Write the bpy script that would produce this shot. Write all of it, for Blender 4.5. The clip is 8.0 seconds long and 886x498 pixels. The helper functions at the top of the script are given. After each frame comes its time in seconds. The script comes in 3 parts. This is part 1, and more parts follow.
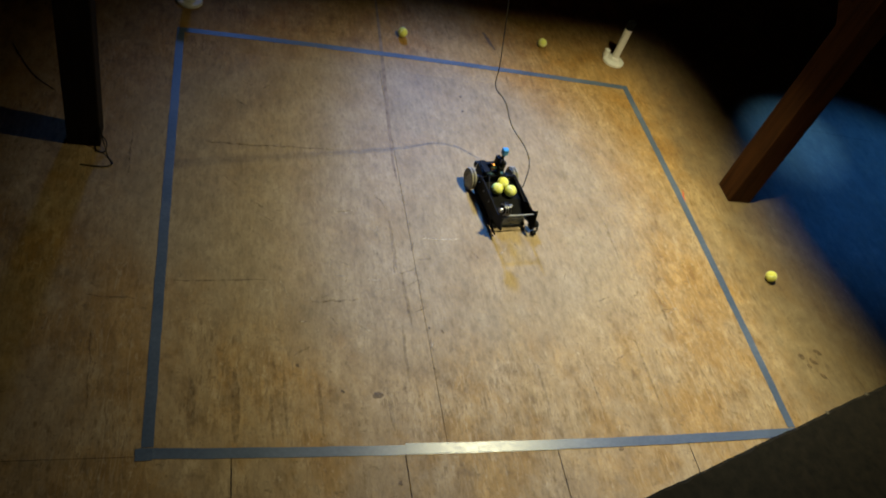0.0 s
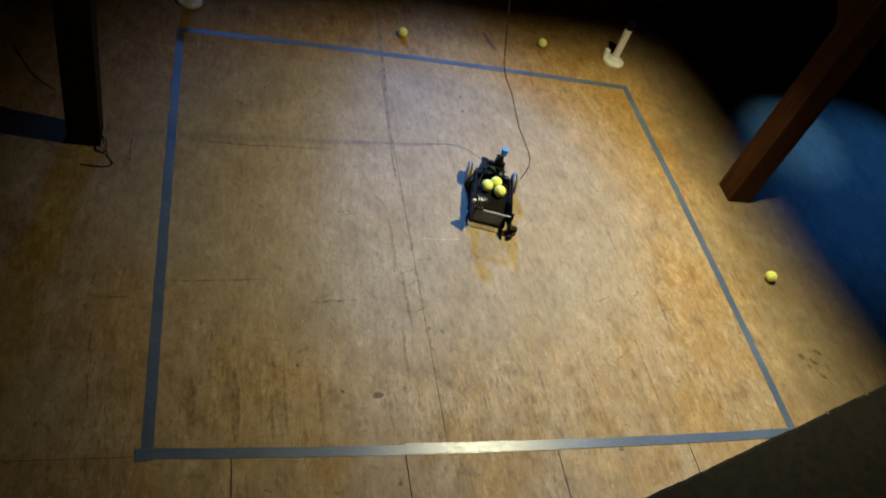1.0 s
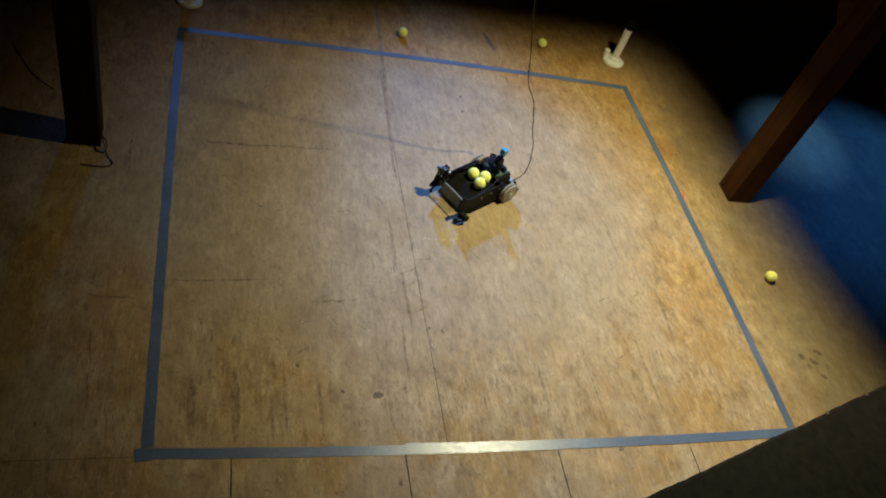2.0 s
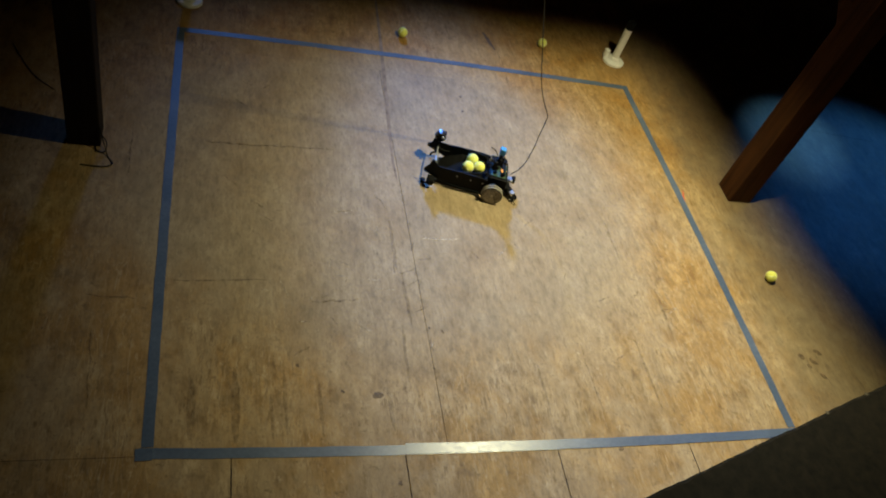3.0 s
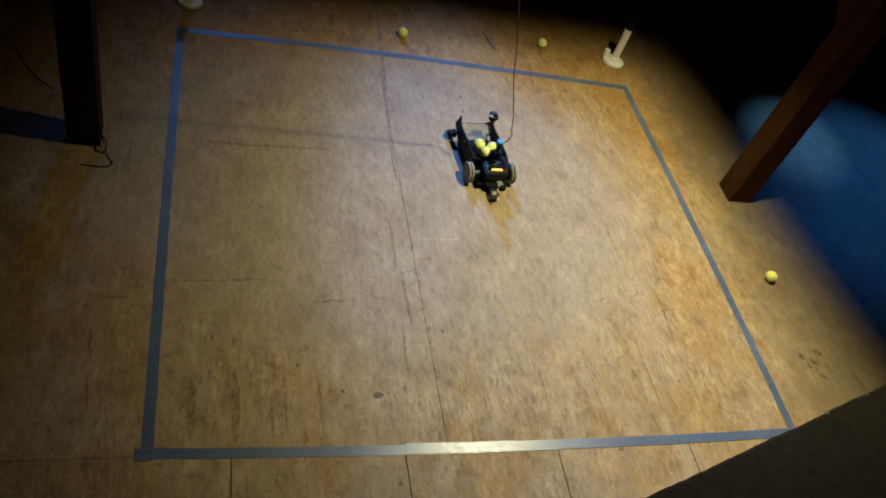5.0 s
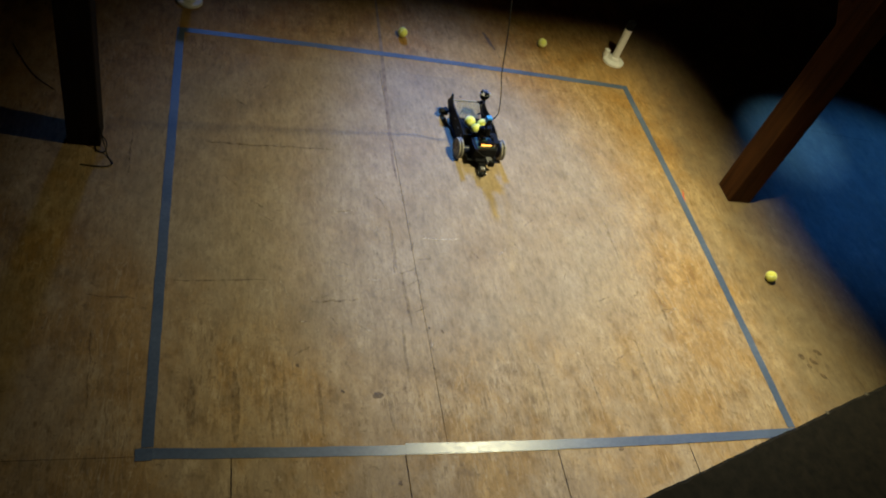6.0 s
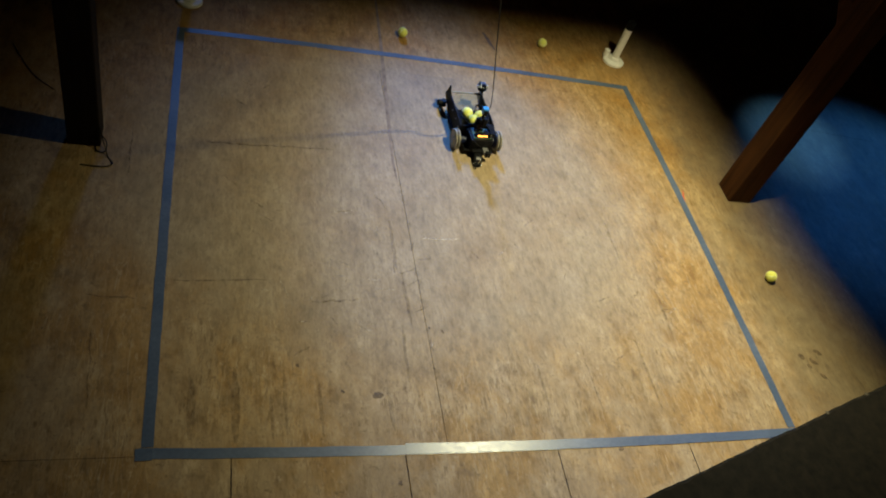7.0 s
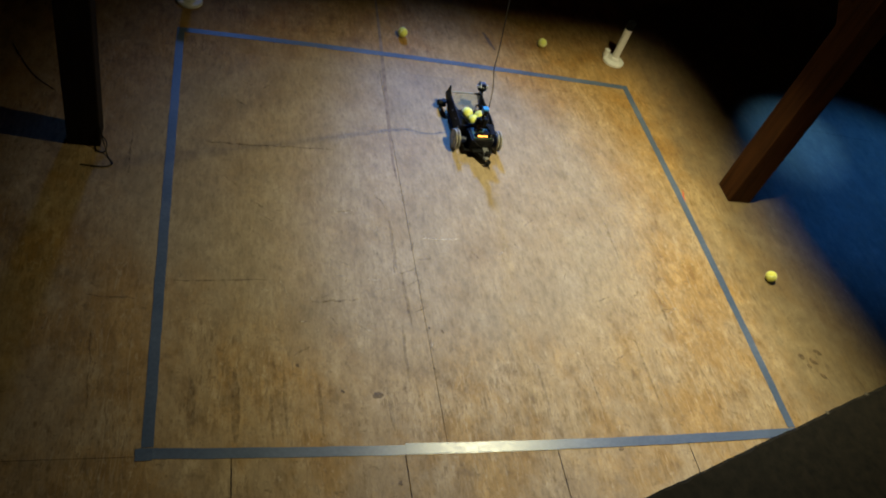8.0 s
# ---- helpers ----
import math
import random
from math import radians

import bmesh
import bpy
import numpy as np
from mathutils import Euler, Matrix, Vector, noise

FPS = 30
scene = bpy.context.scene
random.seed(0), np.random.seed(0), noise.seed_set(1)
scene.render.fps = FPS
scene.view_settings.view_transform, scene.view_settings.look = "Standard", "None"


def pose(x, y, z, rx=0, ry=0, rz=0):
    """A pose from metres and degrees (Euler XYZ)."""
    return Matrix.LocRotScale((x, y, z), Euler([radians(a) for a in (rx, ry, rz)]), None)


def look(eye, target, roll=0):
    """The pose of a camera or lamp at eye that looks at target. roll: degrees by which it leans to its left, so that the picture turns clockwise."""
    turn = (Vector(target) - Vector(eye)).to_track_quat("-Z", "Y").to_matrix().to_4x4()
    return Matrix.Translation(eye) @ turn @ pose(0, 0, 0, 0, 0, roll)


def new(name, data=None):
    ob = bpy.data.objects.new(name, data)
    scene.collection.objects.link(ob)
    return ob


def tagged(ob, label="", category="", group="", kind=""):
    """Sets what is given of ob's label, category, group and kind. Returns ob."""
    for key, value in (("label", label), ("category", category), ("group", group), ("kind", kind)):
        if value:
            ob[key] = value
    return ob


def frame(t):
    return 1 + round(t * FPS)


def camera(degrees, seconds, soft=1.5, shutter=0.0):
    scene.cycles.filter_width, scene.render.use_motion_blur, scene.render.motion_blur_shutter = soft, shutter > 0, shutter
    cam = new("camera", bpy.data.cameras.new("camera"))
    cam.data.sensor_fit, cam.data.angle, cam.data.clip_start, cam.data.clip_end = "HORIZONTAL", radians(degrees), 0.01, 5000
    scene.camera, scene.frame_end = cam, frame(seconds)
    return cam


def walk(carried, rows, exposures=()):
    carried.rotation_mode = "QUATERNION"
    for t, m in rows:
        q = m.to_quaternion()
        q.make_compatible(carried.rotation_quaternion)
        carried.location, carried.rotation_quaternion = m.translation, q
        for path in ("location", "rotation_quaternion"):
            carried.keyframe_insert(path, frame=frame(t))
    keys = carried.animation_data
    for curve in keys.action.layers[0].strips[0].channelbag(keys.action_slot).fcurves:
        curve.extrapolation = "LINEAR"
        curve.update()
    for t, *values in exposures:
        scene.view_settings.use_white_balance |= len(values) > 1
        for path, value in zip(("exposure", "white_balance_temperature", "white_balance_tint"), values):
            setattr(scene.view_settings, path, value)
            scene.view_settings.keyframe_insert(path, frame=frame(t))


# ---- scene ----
cam = camera(59.55, 8.0, soft=2.0)
EYE = look((0.1289, -1.4527, 2.95), (1.0507, 0.4217, 0.7967), 22.254)
walk(cam, [(0.0, EYE), (8.0, EYE)], exposures=[(0.0, 0.0), (8.0, 0.0)])

# ---- light: one warm stage lamp overhead, two blue stage lamps, two added blue helpers ----
world = bpy.data.worlds.new("world")
scene.world = world
world.use_nodes = True
world.node_tree.nodes["Background"].inputs[0].default_value = (0.02, 0.018, 0.016, 1)
world.node_tree.nodes["Background"].inputs[1].default_value = 0.1


def spot(name, eye, target, power, colour, degrees, blend, radius):
    data = bpy.data.lights.new(name, "SPOT")
    data.energy, data.color = power, colour
    data.spot_size, data.spot_blend, data.shadow_soft_size = radians(degrees), blend, radius
    ob = new(name, data)
    ob.matrix_world = look(eye, target)
    return ob


WARM_AT = (2.5, 1.32, 2.85)
BLUE_A, BLUE_A_TO = (1.40, 7.78, 3.75), (1.92, 1.15, 0)
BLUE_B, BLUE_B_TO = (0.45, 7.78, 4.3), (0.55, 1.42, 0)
SIDE_AT, SIDE_TO = (6.3, 3.4, 2.7), (4.95, 1.9, 0)
POOL_AT, POOL_TO = (5.6, 3.9, 2.6), (4.42, 2.40, 0)
spot("warm_spot", WARM_AT, (2.70, 1.08, 0), 590, (1.0, 0.93, 0.53), 120, 1.0, 0.036)
spot("blue_spot", BLUE_A, BLUE_A_TO, 4500, (0.09, 0.30, 1.0), 21.5, 0.92, 0.25)
# weak wide fill, added to tint the floor left of the main blue beam
spot("blue_fill_spot", BLUE_B, BLUE_B_TO, 340, (0.09, 0.29, 1.0), 23.0, 0.9, 0.25)
spot("side_spot", SIDE_AT, SIDE_TO, 400, (0.03, 0.22, 0.95), 40, 0.9, 0.03)
# second lamp on the side pool, added to brighten its core
spot("pool_boost_spot", POOL_AT, POOL_TO, 360, (0.12, 0.41, 0.9), 18, 1.0, 0.03)


# ---- materials ----
def material(name, build):
    m = bpy.data.materials.new(name)
    m.use_nodes = True
    t = m.node_tree
    b = t.nodes["Principled BSDF"]
    build(t, b)
    return m


def node(t, kind, **values):
    n = t.nodes.new(kind)
    for key, value in values.items():
        n.inputs[key].default_value = value
    return n


def ramp(t, source, stops):
    n = t.nodes.new("ShaderNodeValToRGB")
    while len(n.color_ramp.elements) < len(stops):
        n.color_ramp.elements.new(0.5)
    for e, (p, c) in zip(n.color_ramp.elements, stops):
        e.position, e.color = p, (*c, 1) if len(c) == 3 else c
    t.links.new(source, n.inputs[0])
    return n.outputs[0]


def grey(v):
    return (v, v, v)


def mixed(t, fac, a, b, how="MIX"):
    n = t.nodes.new("ShaderNodeMix")
    n.data_type, n.blend_type = "RGBA", how
    for value, socket in ((fac, n.inputs[0]), (a, n.inputs[6]), (b, n.inputs[7])):
        if isinstance(value, (int, float)):
            socket.default_value = value
        elif isinstance(value, tuple):
            socket.default_value = (*value, 1)
        else:
            t.links.new(value, socket)
    return n.outputs[2]


def scaled(t, scale, turn=0.0, where="world"):
    if where == "world":
        g = t.nodes.new("ShaderNodeNewGeometry").outputs["Position"]
    else:
        g = t.nodes.new("ShaderNodeTexCoord").outputs["Object"]
    n = node(t, "ShaderNodeMapping", Scale=scale, Rotation=(0, 0, turn))
    t.links.new(g, n.inputs[0])
    return n.outputs[0]


def noise_of(t, vector, scale, detail=4.0, rough=0.55):
    n = node(t, "ShaderNodeTexNoise", Scale=scale, Detail=detail, Roughness=rough)
    t.links.new(vector, n.inputs["Vector"])
    return n.outputs["Fac"]


def bump(t, b, height, strength, distance=0.002):
    n = node(t, "ShaderNodeBump", Strength=strength, Distance=distance)
    t.links.new(height, n.inputs["Height"])
    t.links.new(n.outputs[0], b.inputs["Normal"])


def plywood(turn):
    def build(t, b):
        grain = noise_of(t, scaled(t, (36, 11, 1), turn), 1.0, 6, 0.7)
        fleck = noise_of(t, scaled(t, (60, 24, 1), turn + 0.1), 1.0, 5, 0.7)
        blotch = noise_of(t, scaled(t, (1.7, 1.3, 1), turn), 1.0, 6, 0.65)
        flame = noise_of(t, scaled(t, (9.5, 5.2, 1), turn + 0.05), 1.0, 6, 0.72)
        wear = noise_of(t, scaled(t, (1.9, 1.5, 1), 0.7), 1.0, 7, 0.72)
        scuff = noise_of(t, scaled(t, (7, 9, 1), 0.5), 1.0, 7, 0.75)
        c = ramp(t, flame, [(0.30, (0.175, 0.104, 0.040)), (0.44, (0.295, 0.196, 0.088)), (0.56, (0.36, 0.252, 0.126)), (0.72, (0.50, 0.37, 0.205))])
        g = ramp(t, grain, [(0.30, grey(0.50)), (0.50, grey(0.98)), (0.72, grey(1.36))])
        zone = noise_of(t, scaled(t, (0.9, 0.8, 1), 0.3), 1.0, 3, 0.6)
        c = mixed(t, ramp(t, zone, [(0.38, grey(0.46)), (0.62, grey(0.82))]), c, g, "MULTIPLY")
        k = ramp(t, fleck, [(0.34, grey(0.42)), (0.46, grey(1.0)), (0.62, grey(1.0)), (0.74, grey(1.35))])
        c = mixed(t, 0.46, c, k, "MULTIPLY")
        mottle = noise_of(t, scaled(t, (9, 6, 1), turn + 0.4), 1.0, 6, 0.7)
        c = mixed(t, 0.34, c, ramp(t, mottle, [(0.34, grey(0.70)), (0.50, grey(1.0)), (0.66, grey(1.22))]), "MULTIPLY")
        dirt = ramp(t, blotch, [(0.38, grey(0.0)), (0.60, grey(1.0))])
        c = mixed(t, dirt, c, mixed(t, 0.35, c, (0.30, 0.225, 0.145)))
        varnish = ramp(t, wear, [(0.46, grey(0.0)), (0.58, grey(0.9))])
        c = mixed(t, varnish, c, mixed(t, 1.0, c, (0.93, 0.79, 0.53), "MULTIPLY"))
        streak = noise_of(t, scaled(t, (52, 12, 1), turn), 1.0, 5, 0.75)
        patch = noise_of(t, scaled(t, (2.3, 1.9, 1), 1.9), 1.0, 4, 0.6)
        d = mixed(t, 1.0, ramp(t, streak, [(0.53, grey(0.0)), (0.62, grey(0.8))]), ramp(t, patch, [(0.40, grey(0.05)), (0.56, grey(1.0))]), "MULTIPLY")
        c = mixed(t, d, c, (0.155, 0.098, 0.042))
        for turned, seed in ((0.35, 3.0), (-0.9, 7.0), (1.45, 11.0)):
            m = node(t, "ShaderNodeMapping", Scale=(26, 3.2, 1), Rotation=(0, 0, turned), Location=(seed, seed, 0))
            t.links.new(t.nodes.new("ShaderNodeNewGeometry").outputs["Position"], m.inputs[0])
            scratches = node(t, "ShaderNodeTexNoise", Scale=1.0, Detail=2.0, Roughness=0.5, Distortion=0.8)
            t.links.new(m.outputs[0], scratches.inputs["Vector"])
            thin = ramp(t, scratches.outputs["Fac"], [(0.485, grey(0.0)), (0.50, grey(0.42)), (0.515, grey(0.0))])
            thin = mixed(t, 1.0, thin, ramp(t, patch if seed > 5 else wear, [(0.46, grey(0.0)), (0.60, grey(1.0))]), "MULTIPLY")
            c = mixed(t, thin, c, (0.50, 0.40, 0.25) if seed < 10 else (0.15, 0.10, 0.055))
        gash = noise_of(t, scaled(t, (17, 26, 1), 0.9), 1.0, 8, 0.8)
        c = mixed(t, ramp(t, gash, [(0.575, grey(0.0)), (0.65, grey(0.75))]), c, (0.13, 0.085, 0.04))
        pale = noise_of(t, scaled(t, (19, 12, 1), 2.2), 1.0, 8, 0.8)
        c = mixed(t, ramp(t, pale, [(0.58, grey(0.0)), (0.68, grey(0.5))]), c, (0.58, 0.46, 0.29))
        s = ramp(t, scuff, [(0.57, grey(0.0)), (0.68, grey(0.62))])
        c = mixed(t, s, c, (0.16, 0.105, 0.055))
        # darker and greyer beside the field, on the side of the brown post
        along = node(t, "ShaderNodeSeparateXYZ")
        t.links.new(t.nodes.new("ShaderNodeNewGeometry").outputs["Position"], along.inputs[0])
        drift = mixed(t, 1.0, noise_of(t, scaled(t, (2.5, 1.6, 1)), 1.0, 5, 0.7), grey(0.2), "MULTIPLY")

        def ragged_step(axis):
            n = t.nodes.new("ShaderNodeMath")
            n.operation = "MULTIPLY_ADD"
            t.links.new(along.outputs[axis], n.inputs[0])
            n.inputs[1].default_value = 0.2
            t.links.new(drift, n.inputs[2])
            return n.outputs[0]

        # more amber and a little darker towards the far end
        c = mixed(t, ramp(t, ragged_step("Y"), [(0.34, grey(0.0)), (0.66, grey(0.9))]), c, mixed(t, 1.0, c, (0.90, 0.755, 0.50), "MULTIPLY"))
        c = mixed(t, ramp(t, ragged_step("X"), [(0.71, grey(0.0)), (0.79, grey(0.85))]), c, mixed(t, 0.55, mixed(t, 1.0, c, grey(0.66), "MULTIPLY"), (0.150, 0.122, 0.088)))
        # worn varnish with a ragged rim; the blue beam's greying is painted in too
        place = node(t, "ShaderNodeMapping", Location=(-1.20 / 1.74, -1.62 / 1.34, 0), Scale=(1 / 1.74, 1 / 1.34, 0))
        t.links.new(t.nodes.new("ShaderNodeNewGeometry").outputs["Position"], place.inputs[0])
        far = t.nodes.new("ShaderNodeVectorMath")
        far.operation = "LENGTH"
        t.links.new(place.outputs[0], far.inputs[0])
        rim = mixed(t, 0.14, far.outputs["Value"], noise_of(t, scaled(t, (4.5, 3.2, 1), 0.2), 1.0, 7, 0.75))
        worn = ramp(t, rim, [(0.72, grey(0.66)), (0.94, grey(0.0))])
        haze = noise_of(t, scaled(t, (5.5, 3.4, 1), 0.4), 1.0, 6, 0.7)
        bare_pool = ramp(t, haze, [(0.30, (0.195, 0.150, 0.096)), (0.50, (0.265, 0.210, 0.140)), (0.70, (0.350, 0.285, 0.195))])
        bare_pool = mixed(t, 0.45, mixed(t, 0.5, bare_pool, g, "MULTIPLY"), k, "MULTIPLY")
        c = mixed(t, worn, c, bare_pool)
        tint = t.nodes.new("ShaderNodeObjectInfo").outputs["Random"]
        c = mixed(t, 1.0, c, ramp(t, tint, [(0.0, grey(0.90)), (1.0, grey(1.08))]), "MULTIPLY")
        t.links.new(c, b.inputs["Base Color"])
        t.links.new(ramp(t, blotch, [(0.3, grey(0.60)), (0.7, grey(0.76))]), b.inputs["Roughness"])
        b.inputs["Specular IOR Level"].default_value = 0.18
        bump(t, b, grain, 0.25, 0.0015)
    return build


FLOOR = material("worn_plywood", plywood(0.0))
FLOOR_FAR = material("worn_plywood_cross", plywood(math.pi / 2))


def plain(colour, rough, metal=0.0, vary=0.25, scale=40.0, relief=0.1, emit=None, gloss=0.5):
    def build(t, b):
        v = scaled(t, (1, 1, 1), where="object")
        n = noise_of(t, v, scale, 4)
        lo, hi = tuple(c * (1 - vary) for c in colour), tuple(min(1, c * (1 + vary)) for c in colour)
        t.links.new(ramp(t, n, [(0.3, lo), (0.7, hi)]), b.inputs["Base Color"])
        t.links.new(ramp(t, n, [(0.3, grey(max(0.03, rough - 0.08))), (0.7, grey(min(1, rough + 0.08)))]), b.inputs["Roughness"])
        b.inputs["Metallic"].default_value = metal
        b.inputs["Specular IOR Level"].default_value = gloss
        if relief:
            bump(t, b, n, relief, 0.001)
        if emit:
            b.inputs["Emission Color"].default_value = (*emit[0], 1)
            b.inputs["Emission Strength"].default_value = emit[1]
    return build


def ragged(colour, rough, scale, low, high, most=0.9):
    """A stain or scratch that has rubbed away in places."""
    def build(t, b):
        plain(colour, rough, vary=0.4, scale=30)(t, b)
        n = noise_of(t, scaled(t, (1, 1, 1)), scale, 6, 0.75)
        t.links.new(ramp(t, n, [(low, grey(0.0)), (high, grey(most))]), b.inputs["Alpha"])
    return build


def timber(colour, dark):
    def build(t, b):
        v = scaled(t, (14, 14, 1.1), where="object")
        n = noise_of(t, v, 2.0, 6, 0.65)
        w = noise_of(t, scaled(t, (1, 1, 1), where="object"), 3.0, 4)
        c = ramp(t, n, [(0.3, dark), (0.7, colour)])
        c = mixed(t, 0.6, c, ramp(t, w, [(0.3, grey(0.6)), (0.7, grey(1.1))]), "MULTIPLY")
        t.links.new(c, b.inputs["Base Color"])
        b.inputs["Roughness"].default_value = 0.7
        b.inputs["Specular IOR Level"].default_value = 0.12
        bump(t, b, n, 0.4, 0.003)
    return build


def tape_surface(t, b, gloss=0.16):
    v = scaled(t, (1, 1, 1))
    n, fine = noise_of(t, v, 3.0, 5), noise_of(t, v, 60.0, 4)
    c = ramp(t, n, [(0.3, (0.060, 0.086, 0.135)), (0.7, (0.105, 0.135, 0.195))])
    c = mixed(t, 0.35, c, ramp(t, fine, [(0.35, grey(0.6)), (0.7, grey(1.15))]), "MULTIPLY")
    t.links.new(c, b.inputs["Base Color"])
    t.links.new(ramp(t, fine, [(0.3, grey(0.30)), (0.7, grey(0.40))]), b.inputs["Roughness"])
    b.inputs["Specular IOR Level"].default_value = gloss
    wrinkle = noise_of(t, scaled(t, (5, 120, 1)), 1.0, 4)
    bump(t, b, mixed(t, 0.85, fine, wrinkle), 0.22, 0.001)


def felt(t, b):
    n = noise_of(t, scaled(t, (1, 1, 1), where="object"), 260.0, 3)
    t.links.new(ramp(t, n, [(0.3, (0.55, 0.56, 0.08)), (0.7, (0.79, 0.81, 0.21))]), b.inputs["Base Color"])
    b.inputs["Roughness"].default_value = 0.95
    bump(t, b, n, 0.6, 0.002)


TAPE = material("blue_tape", tape_surface)
SHINY_TAPE = material("shiny_tape", lambda t, b: tape_surface(t, b, 0.55))
FELT = material("tennis_felt", felt)
SEAM = material("ball_seam_rubber", plain((0.72, 0.72, 0.66), 0.7))
POST = material("stained_timber", timber((0.075, 0.028, 0.008), (0.030, 0.011, 0.004)))
BLACKISH = material("blackish_timber", timber((0.022, 0.015, 0.010), (0.010, 0.007, 0.005)))
DARK_TIMBER = material("dark_timber", timber((0.0135, 0.0105, 0.0078), (0.0025, 0.002, 0.0017)))
# boards of the unseen walls and ceiling, lightened so they bounce light back
WALL = material("bounce_boards", timber((0.36, 0.27, 0.19), (0.20, 0.145, 0.10)))
GAP = material("dusty_gap", plain((0.02, 0.015, 0.01), 0.95))
BLACK = material("black_plastic", plain((0.0055, 0.0055, 0.006), 0.55, vary=0.5, gloss=0.10))
MATT = material("black_foam", plain((0.006, 0.006, 0.006), 0.9, vary=0.4, gloss=0.06))
RUBBER = material("grey_rubber", plain((0.22, 0.20, 0.165), 0.8))
BOARD_DISC = material("fibreboard_disc", plain((0.68, 0.63, 0.54), 0.7, vary=0.10))
CHROME = material("chrome", plain((0.30, 0.30, 0.31), 0.42, 1.0, vary=0.4))
ALU = material("aluminium", plain((0.42, 0.42, 0.43), 0.5, 1.0, vary=0.15))


def smoky(t, b):
    plain((0.38, 0.40, 0.37), 0.2, vary=0.15)(t, b)
    b.inputs["Alpha"].default_value = 0.18


FLAP = material("smoky_plastic_sheet", smoky)
WHITE = material("white_pvc", plain((0.74, 0.72, 0.66), 0.5, vary=0.08))
BLUE = material("blue_plastic", plain((0.03, 0.22, 0.50), 0.4))
NAVY = material("navy_anodised", plain((0.008, 0.012, 0.035), 0.4, vary=0.3, gloss=0.3))
GREEN_BOARD = material("circuit_board", plain((0.015, 0.045, 0.03), 0.5, vary=0.4))
AMBER = material("amber_glow", plain((0.8, 0.3, 0.05), 0.5, emit=((1.0, 0.36, 0.06), 5.0)))
WIRE = material("black_wire", plain((0.011, 0.0105, 0.010), 0.7, gloss=0.2))
RED = material("red_chalk", plain((0.45, 0.09, 0.04), 0.8))
STAIN = material("dark_stain", ragged((0.13, 0.085, 0.045), 0.75, 70, 0.36, 0.52))
BAND = material("dark_plywood", plain((0.20, 0.148, 0.11), 0.9, vary=0.3, scale=18, gloss=0.08))
SCRATCH = material("dark_scratch", ragged((0.15, 0.10, 0.055), 0.8, 30, 0.36, 0.62, 0.6))
RAW = material("raw_split_wood", plain((0.085, 0.07, 0.052), 0.8, vary=0.4, scale=90))
STREAK = material("worn_streak", ragged((0.17, 0.11, 0.05), 0.75, 34, 0.34, 0.70, 0.5))
PALE = material("pale_scrape", ragged((0.54, 0.44, 0.30), 0.6, 40, 0.36, 0.58, 0.75))


# ---- mesh helpers ----
def link(name, bm, mat, parent=None, smooth=False):
    me = bpy.data.meshes.new(name)
    bm.normal_update()
    bm.to_mesh(me)
    bm.free()
    me.materials.append(mat)
    if smooth:
        for p in me.polygons:
            p.use_smooth = True
    ob = new(name, me)
    if parent:
        ob.parent = parent
    return ob


def part(name, bm, mat, parent, label="", smooth=False):
    return tagged(link(name, bm, mat, parent, smooth), label)


def add_box(bm, lo, hi, bevel=0.0, m=None):
    """A box from corner to corner, bevelled, turned by m."""
    size = [b - a for a, b in zip(lo, hi)]
    mid = [(a + b) / 2 for a, b in zip(lo, hi)]
    made = bmesh.ops.create_cube(bm, size=1.0, matrix=Matrix.Translation(mid) @ Matrix.Diagonal((*size, 1)))
    verts = made["verts"]
    if bevel:
        edges = list({e for v in verts for e in v.link_edges})
        r = bmesh.ops.bevel(bm, geom=edges, offset=bevel, segments=2, affect="EDGES", profile=0.6)
        verts = list({v for f in r["faces"] for v in f.verts} | {v for v in verts if v.is_valid})
    if m:
        bmesh.ops.transform(bm, matrix=m, verts=[v for v in verts if v.is_valid])
    return bm


def box(lo, hi, bevel=0.0, m=None):
    return add_box(bmesh.new(), lo, hi, bevel, m)


def add_rod(bm, a, b, r, r2=None, n=14):
    a, b = Vector(a), Vector(b)
    m = Matrix.Translation((a + b) / 2) @ (b - a).to_track_quat("Z", "Y").to_matrix().to_4x4()
    bmesh.ops.create_cone(bm, cap_ends=True, segments=n, radius1=r, radius2=r if r2 is None else r2, depth=(b - a).length, matrix=m)
    return bm


def rod(a, b, r, r2=None, n=14):
    return add_rod(bmesh.new(), a, b, r, r2, n)


def add_lathe(bm, profile, m, n=28):
    """Turns (radius, height) pairs round the z axis, then places the result by m."""
    rings = []
    for r, z in profile:
        rings.append([bm.verts.new(m @ Vector((r * math.cos(2 * math.pi * i / n), r * math.sin(2 * math.pi * i / n), z))) for i in range(n)])
    for a, b in zip(rings, rings[1:]):
        for i in range(n):
            bm.faces.new((a[i], a[(i + 1) % n], b[(i + 1) % n], b[i]))
    bm.faces.new(list(reversed(rings[0])))
    bm.faces.new(rings[-1])
    return bm


def lathe(profile, m, n=28):
    return add_lathe(bmesh.new(), profile, m, n)


